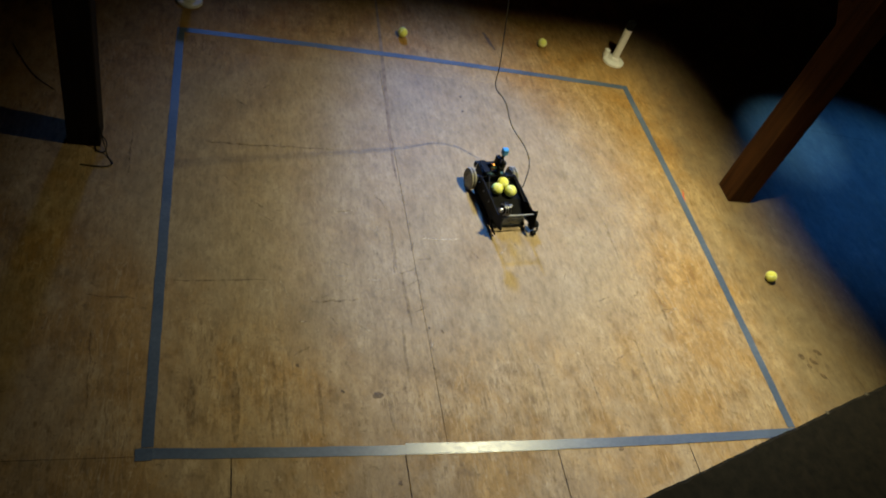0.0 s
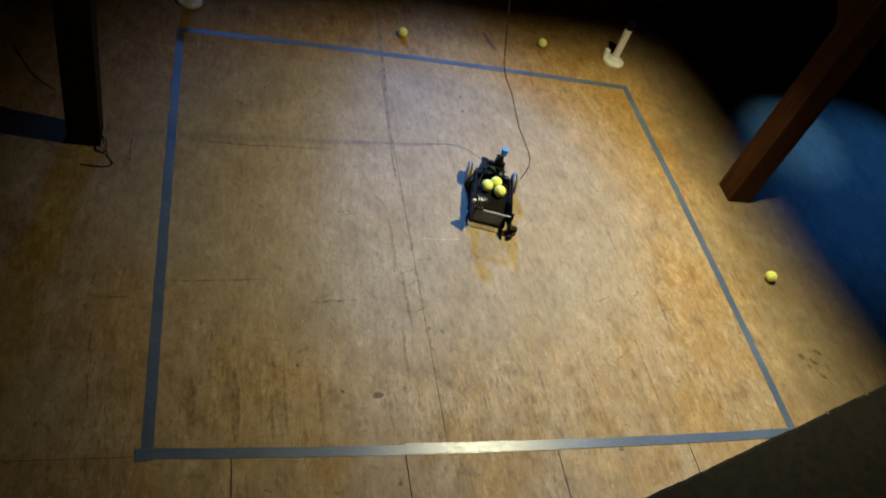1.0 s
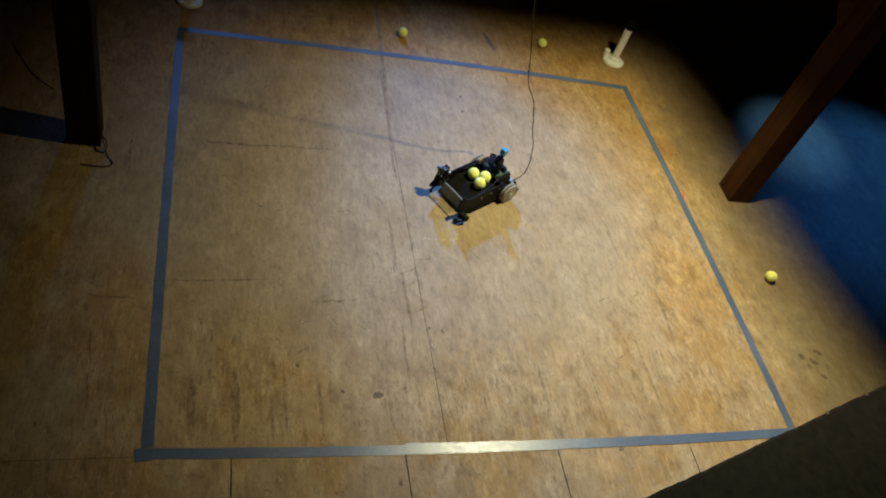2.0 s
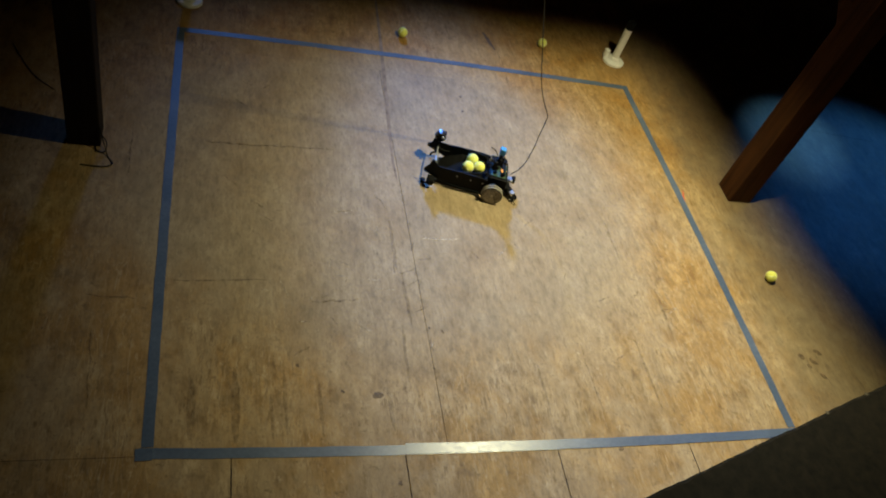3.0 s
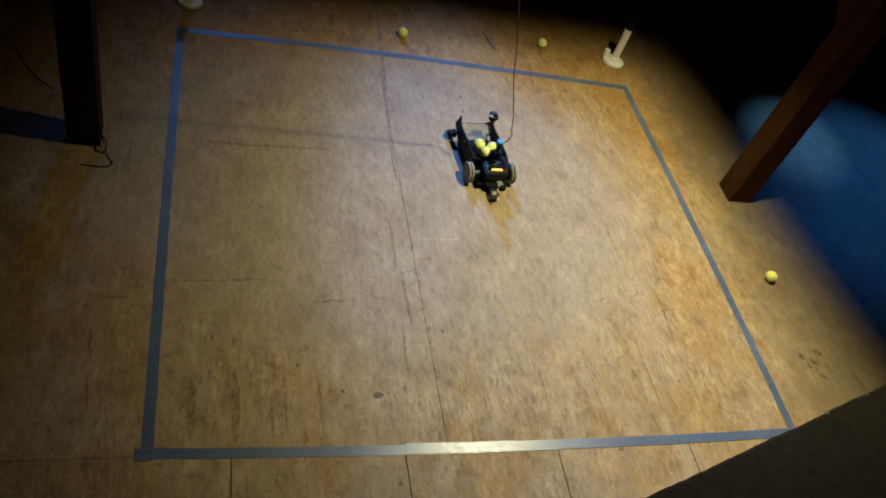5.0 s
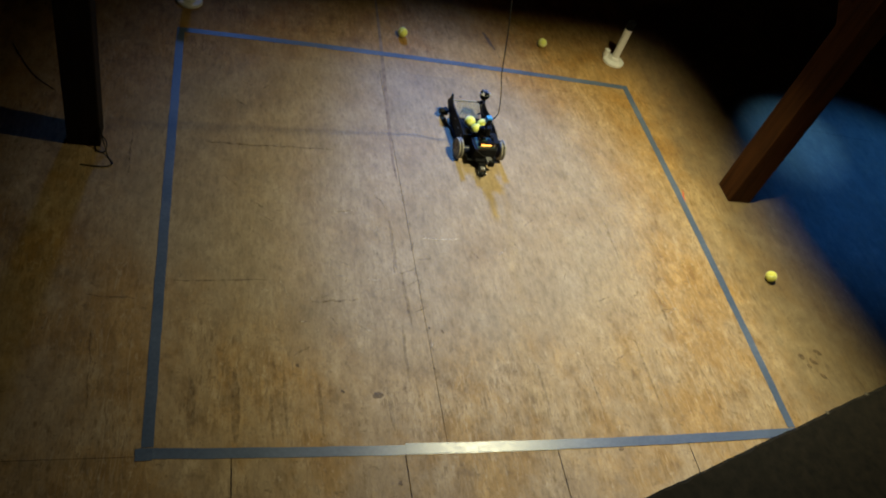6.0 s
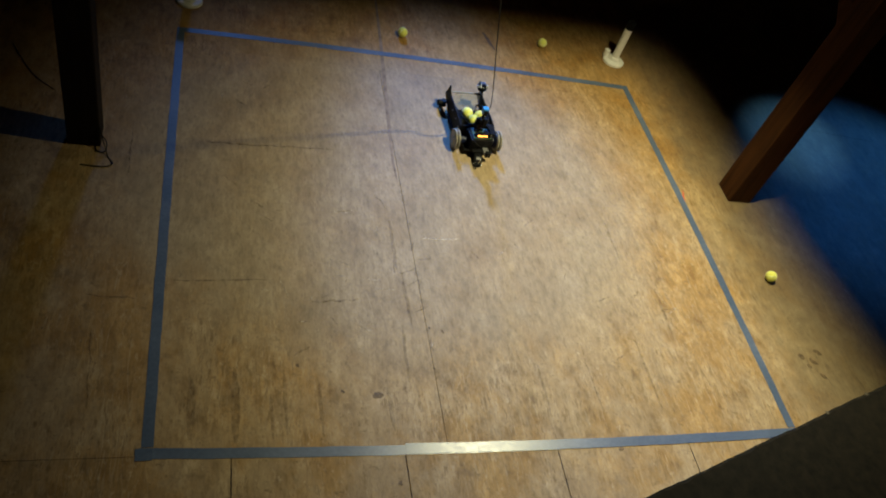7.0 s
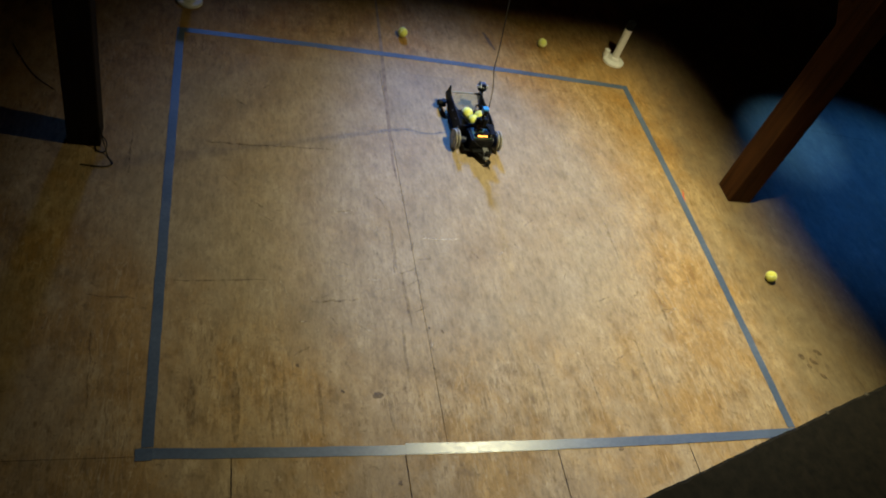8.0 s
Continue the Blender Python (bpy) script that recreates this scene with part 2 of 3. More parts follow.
def add_tube(bm, points, r, n=7):
    """A round wire through points."""
    pts = [Vector(p) for p in points]
    fine = []
    for i in range(len(pts) - 1):
        p0, p1, p2, p3 = pts[max(i - 1, 0)], pts[i], pts[i + 1], pts[min(i + 2, len(pts) - 1)]
        for k in range(5):
            u = k / 5
            fine.append(0.5 * ((2 * p1) + (p2 - p0) * u + (2 * p0 - 5 * p1 + 4 * p2 - p3) * u * u + (3 * p1 - p0 - 3 * p2 + p3) * u ** 3))
    fine.append(pts[-1])
    rings = []
    for i, p in enumerate(fine):
        d = (fine[min(i + 1, len(fine) - 1)] - fine[max(i - 1, 0)]).normalized()
        q = d.to_track_quat("Z", "Y")
        rings.append([bm.verts.new(p + q @ Vector((r * math.cos(2 * math.pi * k / n), r * math.sin(2 * math.pi * k / n), 0))) for k in range(n)])
    for a, b in zip(rings, rings[1:]):
        for i in range(n):
            bm.faces.new((a[i], a[(i + 1) % n], b[(i + 1) % n], b[i]))
    bm.faces.new(list(reversed(rings[0])))
    bm.faces.new(rings[-1])
    return bm


def tube(points, r, n=7):
    return add_tube(bmesh.new(), points, r, n)


def plate(outline, thick, place):
    """A flat outline (u, v) with thickness, put in place by place(u, v, w)."""
    bm = bmesh.new()
    a = [bm.verts.new(place(u, v, 0)) for u, v in outline]
    b = [bm.verts.new(place(u, v, thick)) for u, v in outline]
    bm.faces.new(a)
    bm.faces.new(list(reversed(b)))
    n = len(a)
    for i in range(n):
        bm.faces.new((a[i], b[i], b[(i + 1) % n], a[(i + 1) % n]))
    bmesh.ops.recalc_face_normals(bm, faces=bm.faces)
    return bm


def empty(name, m=None):
    ob = new(name)
    ob.empty_display_size = 0.05
    if m:
        ob.matrix_world = m
    return ob


# ---- the room ----
X0, X1, Y0, Y1, TOP = -3.6, 8.6, -3.3, 8.4, 6.1


def room():
    floor = link("floor", box((X0, Y0, -0.12), (X1, Y1, -0.019)), GAP)
    tagged(floor, "worn varnished plywood floor laid in sheets", "floor", kind="structure")
    for name, lo, hi in (("wall_west", (X0 - 0.15, Y0 - 0.15, -0.12), (X0, Y1 + 0.15, TOP)), ("wall_east", (X1, Y0 - 0.15, -0.12), (X1 + 0.15, Y1 + 0.15, TOP)),
                         ("wall_south", (X0, Y0 - 0.15, -0.12), (X1, Y0, TOP)), ("wall_north", (X0, Y1, -0.12), (X1, Y1 + 0.15, TOP))):
        tagged(link(name, box(lo, hi), WALL), "unseen board wall of the hall, lightened to bounce light", "wall", kind="structure")
    tagged(link("ceiling", box((X0 - 0.15, Y0 - 0.15, TOP), (X1 + 0.15, Y1 + 0.15, TOP + 0.15)), WALL), "unseen board ceiling, lightened to bounce light", "ceiling", kind="structure")
    return floor


def timber_post(x, y, w, d, label, mat):
    bm = bmesh.new()
    add_box(bm, (-w / 2, -d / 2, 0), (w / 2, d / 2, TOP), 0.008)
    ob = link("timber_post", bm, mat)
    ob.location = (x, y, 0)
    return tagged(ob, label, "post", group="timber posts")


FLOOR_OB = room()
timber_post(-0.417, 1.765, 0.155, 0.15, "dark square timber post with a loose cable at its foot", BLACKISH)
right_post = timber_post(3.535, 1.73, 0.172, 0.165, "reddish brown square timber post carrying a knee brace", POST)
brace = part("knee_brace", box((-0.055, -0.05, -0.04), (0.055, 0.05, 1.25), 0.006, pose(0.03, 0.07, 1.22, -45, 0, 0)), POST, right_post)


def waney_slab(x0, x1, depth, z0, z1):
    """A thick slab whose far edge is rough and uneven."""
    bm = bmesh.new()
    n = 110
    rows = []
    for i in range(n + 1):
        x = x0 + (x1 - x0) * i / n
        e = 0.0025 * noise.noise(Vector((x * 5.0, 0.3, 0))) + 0.003 * noise.noise(Vector((x * 19.0, 2.3, 0))) + 0.002 * noise.noise(Vector((x * 60.0, 5.3, 0)))
        c = 0.006 + 0.004 * noise.noise(Vector((x * 23.0, 7.7, 0)))
        ring = ((-depth, z0), (-depth, z1), (-0.3, z1), (-0.08, z1 - 0.001), (e - c * 1.6, z1 - 0.0015), (e, z1 - c), (e + 0.002, (z0 + z1) / 2), (e - 0.004, z0))
        rows.append([bm.verts.new((x, y, z)) for y, z in ring])
    for a, b in zip(rows, rows[1:]):
        for k in range(len(a)):
            m = (k + 1) % len(a)
            bm.faces.new((a[k], b[k], b[m], a[m]))
    bm.faces.new(rows[0])
    bm.faces.new(list(reversed(rows[-1])))
    bmesh.ops.recalc_face_normals(bm, faces=bm.faces)
    return bm


def work_table():
    """A dark bench whose far edge cuts across the field's corner."""
    thing = empty("work_bench", pose(1.588, -0.590, 0, 0, 0, 17.78))
    part("benchtop", waney_slab(-0.25, 1.75, 0.78, 0.70, 0.752), DARK_TIMBER, thing)
    for x, w in ((0.985, 0.007), (1.247, 0.008)):
        part("splinter", plate([(x - w, -0.006), (x + w, -0.010), (x + w * 0.7, 0.002), (x, 0.006), (x - w * 0.6, 0.001)], 0.003, lambda u, v, q: Vector((u, v, 0.7495 + q))), RAW, thing, "pale splintered spot on the bench edge")
    for x in (-0.18, 1.62):
        for y in (-0.72, -0.14):
            part("leg", box((x, y, 0), (x + 0.07, y + 0.07, 0.70), 0.004), DARK_TIMBER, thing)
    for y in (-0.70, -0.12):
        part("apron", box((-0.11, y, 0.60), (1.62, y + 0.025, 0.70), 0.002), DARK_TIMBER, thing)
    tagged(thing, "dark rough-edged timber work bench beside the taped field", "bench")


work_table()


# ---- stage lamps above the field ----
def stage_lamp(at, target, label, flap=None):
    thing = empty("stage_lamp", look(at, target))
    can = bmesh.new()
    add_lathe(can, [(0.085, 0.02), (0.085, 0.24), (0.05, 0.27)], Matrix.Identity(4))
    part("housing", can, BLACK, thing, smooth=False)
    part("bracket", rod((0, 0, 0.26), (0, 0, 0.34), 0.015), BLACK, thing)
    hang = link("pipe", rod(Vector(at) + (look(at, target).to_3x3() @ Vector((0, 0, 0.34))), (at[0], at[1], TOP), 0.012), BLACK)
    hang.parent = thing
    hang.matrix_parent_inverse = thing.matrix_world.inverted()
    if flap:
        door = link("barn_door", flap, MATT)
        door.parent = thing
        door.matrix_parent_inverse = thing.matrix_world.inverted()
    return tagged(thing, label, "stage lamp", group="stage lamps")


def flap_mesh():
    # unseen flaps, added to cut the warm beam beside and beyond the field
    x, y, z = WARM_AT
    bm = box((x + 0.103, y - 0.60, z - 0.262), (x + 0.75, y + 0.60, z - 0.258), 0.0, Matrix.Translation((x + 0.103, y, 0)) @ pose(0, 0, 0, 0, 0, 5) @ Matrix.Translation((-x - 0.103, -y, 0)))
    add_box(bm, (x - 0.65, y + 0.178, z - 0.272), (x + 0.65, y + 0.80, z - 0.268))
    add_box(bm, (x - 0.02, y + 0.60, z - 0.26), (x + 0.02, y + 0.62, z + 0.2))
    add_box(bm, (x - 0.02, y + 0.05, z + 0.18), (x + 0.02, y + 0.62, z + 0.2))
    add_box(bm, (x + 0.60, y - 0.02, z - 0.26), (x + 0.62, y + 0.02, z + 0.2))
    add_box(bm, (x + 0.05, y - 0.02, z + 0.18), (x + 0.62, y + 0.02, z + 0.2))
    return bm


stage_lamp(WARM_AT, (2.5, 1.3201, 0), "black stage lamp with added beam-cutting flaps hung from the ceiling", flap_mesh())
# housings out of view; those of the fill and pool-core lamps are added
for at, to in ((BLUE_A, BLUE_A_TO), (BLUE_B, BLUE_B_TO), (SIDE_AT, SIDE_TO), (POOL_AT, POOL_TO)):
    stage_lamp(at, to, "black lamp housing with a blue beam, out of view")


# ---- tape field ----
def tape_mesh(a, b, width, bow, z0, z1):
    """A tape length that bows a little to its left between its ends."""
    a, b = Vector((*a, 0)), Vector((*b, 0))
    d = (b - a).normalized()
    side = Vector((-d.y, d.x, 0))
    n = max(2, int((b - a).length / 0.05))
    bm = bmesh.new()
    rows = []
    for i in range(n + 1):
        u = i / n
        e = bow * 4 * u * (1 - u) + 0.0007 * math.sin(i * 0.9) + 0.0004 * math.sin(i * 2.1 + 1)
        w = width / 2 + 0.0004 * math.sin(i * 1.7)
        p = a + (b - a) * u
        rows.append([bm.verts.new(p + side * (s * w + e) + Vector((0, 0, z))) for s, z in ((-1, z0), (-1, z1), (1, z1), (1, z0))])
    for r, q in zip(rows, rows[1:]):
        for k in range(3):
            bm.faces.new((r[k], q[k], q[k + 1], r[k + 1]))
    bm.faces.new(rows[0])
    bm.faces.new(list(reversed(rows[-1])))
    bmesh.ops.recalc_face_normals(bm, faces=bm.faces)
    return bm


def tape_strip(a, b, width, label, bow=0.0, mat=TAPE):
    return tagged(link("floor_tape", tape_mesh(a, b, width, bow, 0.0, 0.0016), mat), label, "tape", group="tape lines of the field")


TW, TX, TY = 0.045, 3.072, 2.779
front_tape = tape_strip((-0.035, -0.003), (TX + TW / 2, 0.002), TW, "blue-grey tape line along the plywood joint, shiny", -0.026, SHINY_TAPE)
tape_strip((-TW / 2, TY + 0.006), (TX + TW / 2, TY - 0.020), TW, "bright blue tape line on the plywood floor", 0.026)
part("second_layer", tape_mesh((1.03, -0.018), (TX - 0.03, -0.001), 0.047, -0.012, 0.0016, 0.0024), SHINY_TAPE, front_tape, "second layer of tape, wrinkled and shiny")
part("corner_patch", tape_mesh((-0.045, -0.010), (0.018, -0.008), 0.05, 0.0, 0.0016, 0.0026), TAPE, front_tape, "torn end of tape at the corner")
tape_strip((-0.002, TW / 2), (-0.002, TY - TW / 2 + 0.005), TW, "blue tape line beside the dark post", 0.004)
tape_strip((TX, TW / 2 + 0.004), (TX, TY - TW / 2 - 0.0205), TW, "grey-blue tape line beside the brown post", -0.012)


# ---- balls ----
def tennis_ball(label):
    bm = bmesh.new()
    bmesh.ops.create_icosphere(bm, subdivisions=3, radius=0.0335)
    thing = link("tennis_ball", bm, FELT, smooth=True)
    pts = []
    for i in range(49):
        a = 2 * math.pi * i / 48
        k = 0.44
        v = Vector((math.cos(a) * (1 - k) + k * math.cos(3 * a), math.sin(a) * (1 - k) - k * math.sin(3 * a), 2 * math.sqrt(k * (1 - k)) * math.sin(2 * a)))
        pts.append(v.normalized() * 0.0331)
    part("seam", tube(pts, 0.0012, 5), SEAM, thing)
    return tagged(thing, label, "ball", group="tennis balls")


for (x, y, turn), label in (((1.425, 3.03, 20), "yellow tennis ball on the floor beyond the tape"),
                            ((2.50, 3.14, 75), "yellow tennis ball in the dim floor beyond the tape"),
                            ((3.43, 0.995, 140), "yellow tennis ball beside the side tape line")):
    tennis_ball(label).matrix_world = pose(x, y, 0.0335, turn, 30, turn * 2)


# ---- white stands ----
def pipe_stand(x, y, label):
    thing = empty("pipe_stand", pose(x, y, 0))
    base = lathe([(0.082, 0.0), (0.082, 0.016), (0.074, 0.022), (0.045, 0.026), (0.040, 0.045), (0.034, 0.05)], Matrix.Identity(4))
    part("flange", base, WHITE, thing)
    part("pipe", lathe([(0.028, 0.045), (0.028, 0.287), (0.026, 0.290)], Matrix.Identity(4)), WHITE, thing)
    part("elbow", lathe([(0.020, 0.0), (0.022, 0.002), (0.022, 0.05), (0.017, 0.054)], pose(-0.055, 0.045, 0.018)), WHITE, thing)
    part("foam_sleeve", lathe([(0.030, 0.290), (0.031, 0.295), (0.031, 0.345), (0.028, 0.35)], Matrix.Identity(4)), MATT, thing, "black foam sleeve")
    return tagged(thing, label, "stand", group="pipe stands")


pipe_stand(3.080, 3.075, "white plastic pipe stand with a black foam top")
pipe_stand(0.035, 3.10, "white plastic pipe stand with a round base")


# ---- cables and marks on the floor ----
def floor_wire(points, r, label, name="floor_wire"):
    return tagged(link(name, tube(points, r), WIRE, smooth=True), label, "cable")


floor_wire([(-0.345, 1.70, 0.16), (-0.335, 1.69, 0.10), (-0.315, 1.66, 0.03), (-0.30, 1.62, 0.004), (-0.275, 1.575, 0.004), (-0.31, 1.545, 0.004), (-0.42, 1.55, 0.004)], 0.003, "thin black cable looped at the foot of the post")
floor_wire([(-0.365, 1.69, 0.004), (-0.355, 1.655, 0.004), (-0.32, 1.65, 0.004), (-0.31, 1.69, 0.03), (-0.342, 1.70, 0.09)], 0.003, "thin black cable looped at the foot of the post")
floor_wire([(-0.86, 2.45, 0.004), (-0.77, 2.28, 0.004), (-0.70, 2.18, 0.004), (-0.61, 2.10, 0.004)], 0.0022, "thin dark cable lying on the floor")


def add_mark(bm, points, width):
    """A thin streak on the floor, tapering to both ends."""
    pts = [Vector((x, y, 0.0012)) for x, y in points]
    rows = []
    for i, p in enumerate(pts):
        d = (pts[min(i + 1, len(pts) - 1)] - pts[max(i - 1, 0)]).normalized()
        s = Vector((-d.y, d.x, 0)) * width / 2 * (0.25 + 0.75 * math.sin(math.pi * (i + 0.5) / len(pts)))
        rows.append([bm.verts.new(p - s - Vector((0, 0, 0.0011))), bm.verts.new(p), bm.verts.new(p + s - Vector((0, 0, 0.0011)))])
    for a, b in zip(rows, rows[1:]):
        bm.faces.new((a[0], b[0], b[1], a[1]))
        bm.faces.new((a[1], b[1], b[2], a[2]))


def mark(name, points, width, mat, label):
    bm = bmesh.new()
    add_mark(bm, points, width)
    bmesh.ops.recalc_face_normals(bm, faces=bm.faces)
    return tagged(link(name, bm, mat), label, "floor mark", kind="structure")


def line(a, b, n=7, wobble=0.006, seed=1):
    rnd = random.Random(seed)
    return [(a[0] + (b[0] - a[0]) * i / n + rnd.uniform(-wobble, wobble), a[1] + (b[1] - a[1]) * i / n + rnd.uniform(-wobble, wobble)) for i in range(n + 1)]


for i, (a, b, w) in enumerate((((0.05, 0.845), (0.47, 0.868), 0.010), ((0.68, 0.742), (0.90, 0.768), 0.012), ((0.16, 1.80), (0.50, 1.80), 0.014), ((0.45, 1.805), (0.86, 1.822), 0.010),
                               ((1.06, 1.49), (1.12, 1.38), 0.007), ((4.50, 2.52), (5.2, 2.46), 0.008), ((2.02, 0.52), (2.03, 0.10), 0.005), ((-0.20, 1.86), (-0.19, 1.52), 0.007), ((-0.30, 0.75), (-0.10, 0.74), 0.008), ((-0.26, 0.60), (-0.24, 0.20), 0.006))):
    mark("scratch", line(a, b, seed=i), w, SCRATCH, "dark scratch worn into the plywood")
for i, (a, b, w) in enumerate((((0.80, 1.32), (0.93, 1.36), 0.006), ((0.82, 1.345), (0.94, 1.335), 0.005), ((1.28, 1.18), (1.52, 1.19), 0.008), ((1.03, 1.17), (1.06, 1.27), 0.006))):
    mark("scrape", line(a, b, seed=20 + i), w, PALE, "pale scrape on the plywood")
for i, (a, b, w) in enumerate((((0.915, 0.236), (0.962, 0.246), 0.034), ((1.735, 2.425), (1.742, 2.445), 0.02), ((1.72, 2.28), (1.73, 2.295), 0.018), ((2.045, -0.06), (2.07, -0.055), 0.02), ((0.985, -0.18), (0.99, -0.165), 0.02),
                               ((3.42, 0.44), (3.46, 0.40), 0.03), ((3.38, 0.40), (3.41, 0.385), 0.02), ((3.36, 0.47), (3.39, 0.44), 0.035), ((3.48, 0.50), (3.52, 0.46), 0.03),
                               ((3.44, 0.34), (3.47, 0.31), 0.028), 
                               ((0.585, 0.40), (0.60, 0.39), 0.016), ((0.78, 0.27), (0.785, 0.25), 0.014), ((1.29, 0.60), (1.30, 0.575), 0.012), ((1.23, 0.61), (1.235, 0.60), 0.012))):
    mark("stain", line(a, b, 5, 0.003, 40 + i), w, STAIN, "small dark stain on the plywood")
# worn streaks along the grain, criss-cross scratches and chips beside the joint
rnd = random.Random(5)
for x, y0, y1, w in ((0.15, 0.33, 0.05, 0.022), (0.325, 0.36, 0.03, 0.026), (0.53, 0.37, 0.06, 0.012), (0.47, 0.25, 0.04, 0.010), (0.68, 0.30, 0.05, 0.012), 
                     (0.985, 0.32, 0.06, 0.014), (1.10, 0.62, 0.30, 0.010), (1.12, 1.30, 0.96, 0.014), (1.14, 0.95, 0.62, 0.012), (1.75, 0.40, 0.12, 0.010), (2.35, 0.55, 0.15, 0.010), (2.60, 0.90, 0.55, 0.012), (2.45, 1.4, 1.1, 0.010)):
    mark("worn_streak", line((x, y0), (x + rnd.uniform(-0.01, 0.01), y1), 9, 0.002, int(x * 977)), w * 1.5, STREAK, "dark streak worn along the plywood grain")
wear = {"scratches": bmesh.new(), "scrapes": bmesh.new(), "chips": bmesh.new()}
for i in range(46):
    x, y = rnd.choice(((0.78, 0.72), (0.62, 0.62), (0.95, 0.95), (1.75, 1.05), (2.5, 0.75), (0.45, 1.35), (1.0, 0.45), (2.2, 0.4), (0.3, 2.2)))
    x, y, a, n = x + rnd.gauss(0, 0.14), y + rnd.gauss(0, 0.11), rnd.uniform(0, math.pi), rnd.uniform(0.03, 0.11)
    add_mark(wear["scratches" if i % 3 else "scrapes"], line((x, y), (x + n * math.cos(a), y + n * math.sin(a)), 5, 0.004, 300 + i), rnd.uniform(0.004, 0.008))
for i in range(22):
    y = rnd.uniform(0.1, 1.7)
    add_mark(wear["chips"], line((1.222 + rnd.uniform(-0.016, 0.016), y), (1.222 + rnd.uniform(-0.012, 0.012), y + rnd.uniform(0.015, 0.05)), 4, 0.003, 400 + i), rnd.uniform(0.005, 0.012))
for (name, bm), mat, text in zip(wear.items(), (SCRATCH, PALE, STREAK), ("short dark scratches scattered over the plywood", "short pale scrapes scattered over the plywood", "small dark chips beside the plywood joint")):
    bmesh.ops.recalc_face_normals(bm, faces=bm.faces)
    tagged(link(name, bm, mat), text, "floor mark", kind="stuff")
mark("dirt_band", [(1.205, 1.62), (1.20, 1.76), (1.212, 2.0), (1.225, 2.25), (1.24, 2.5), (1.255, 2.75), (1.27, 3.05), (1.285, 3.4), (1.30, 3.8)], 0.024, BAND, "dark band along the plywood joint")
mark("crack", [(2.095, 3.10), (2.12, 3.0), (2.134, 2.9), (2.135, 2.81)], 0.007, SCRATCH, "dark split in the plywood beyond the tape")
mark("crack", [(2.133, 2.745), (2.125, 2.70), (2.122, 2.66), (2.124, 2.60)], 0.006, SCRATCH, "dark split in the plywood inside the tape")
mark("smear", [(2.06, 3.22), (2.08, 3.15), (2.09, 3.08), (2.11, 3.02)], 0.03, STAIN, "brown smear on the plywood beyond the tape")
mark("chalk_mark", line((3.13, 1.72), (3.10, 1.60), 5, 0.004, 61), 0.012, RED, "small red chalk mark beside the tape")


# ---- robot ----
def wheel(side, parent):
    s = side
    m = pose(0, 0.137 * s, 0.062, -90 * s, 0, 0)
    thing = part("wheel", lathe([(0.012, -0.018), (0.055, -0.018), (0.055, 0.011), (0.053, 0.0125), (0.010, 0.0125)], Matrix.Identity(4), 40), BOARD_DISC, parent, "round fibreboard drive wheel")
    thing.matrix_basis = m
    for z in (-0.011, 0.007):
        part("tyre", lathe([(0.0545, z - 0.0055), (0.060, z - 0.0055), (0.062, z - 0.003), (0.062, z + 0.003), (0.060, z + 0.0055), (0.0545, z + 0.0055)], Matrix.Identity(4), 40), RUBBER, thing, "grey rubber tyre ring")
    part("groove_band", lathe([(0.0545, -0.0055), (0.0575, -0.0055), (0.0575, 0.0015), (0.0545, 0.0015)], Matrix.Identity(4), 40), MATT, thing)
    part("inner_plate", lathe([(0.008, -0.0205), (0.047, -0.0205), (0.048, -0.0182)], Matrix.Identity(4), 32), BROWN_PLATE, thing, "dark brown inner plate")
    part("hub", lathe([(0.006, 0.012), (0.006, 0.0145), (0.004, 0.0155)], Matrix.Identity(4), 12), BOARD_DISC, thing)
    return thing, m


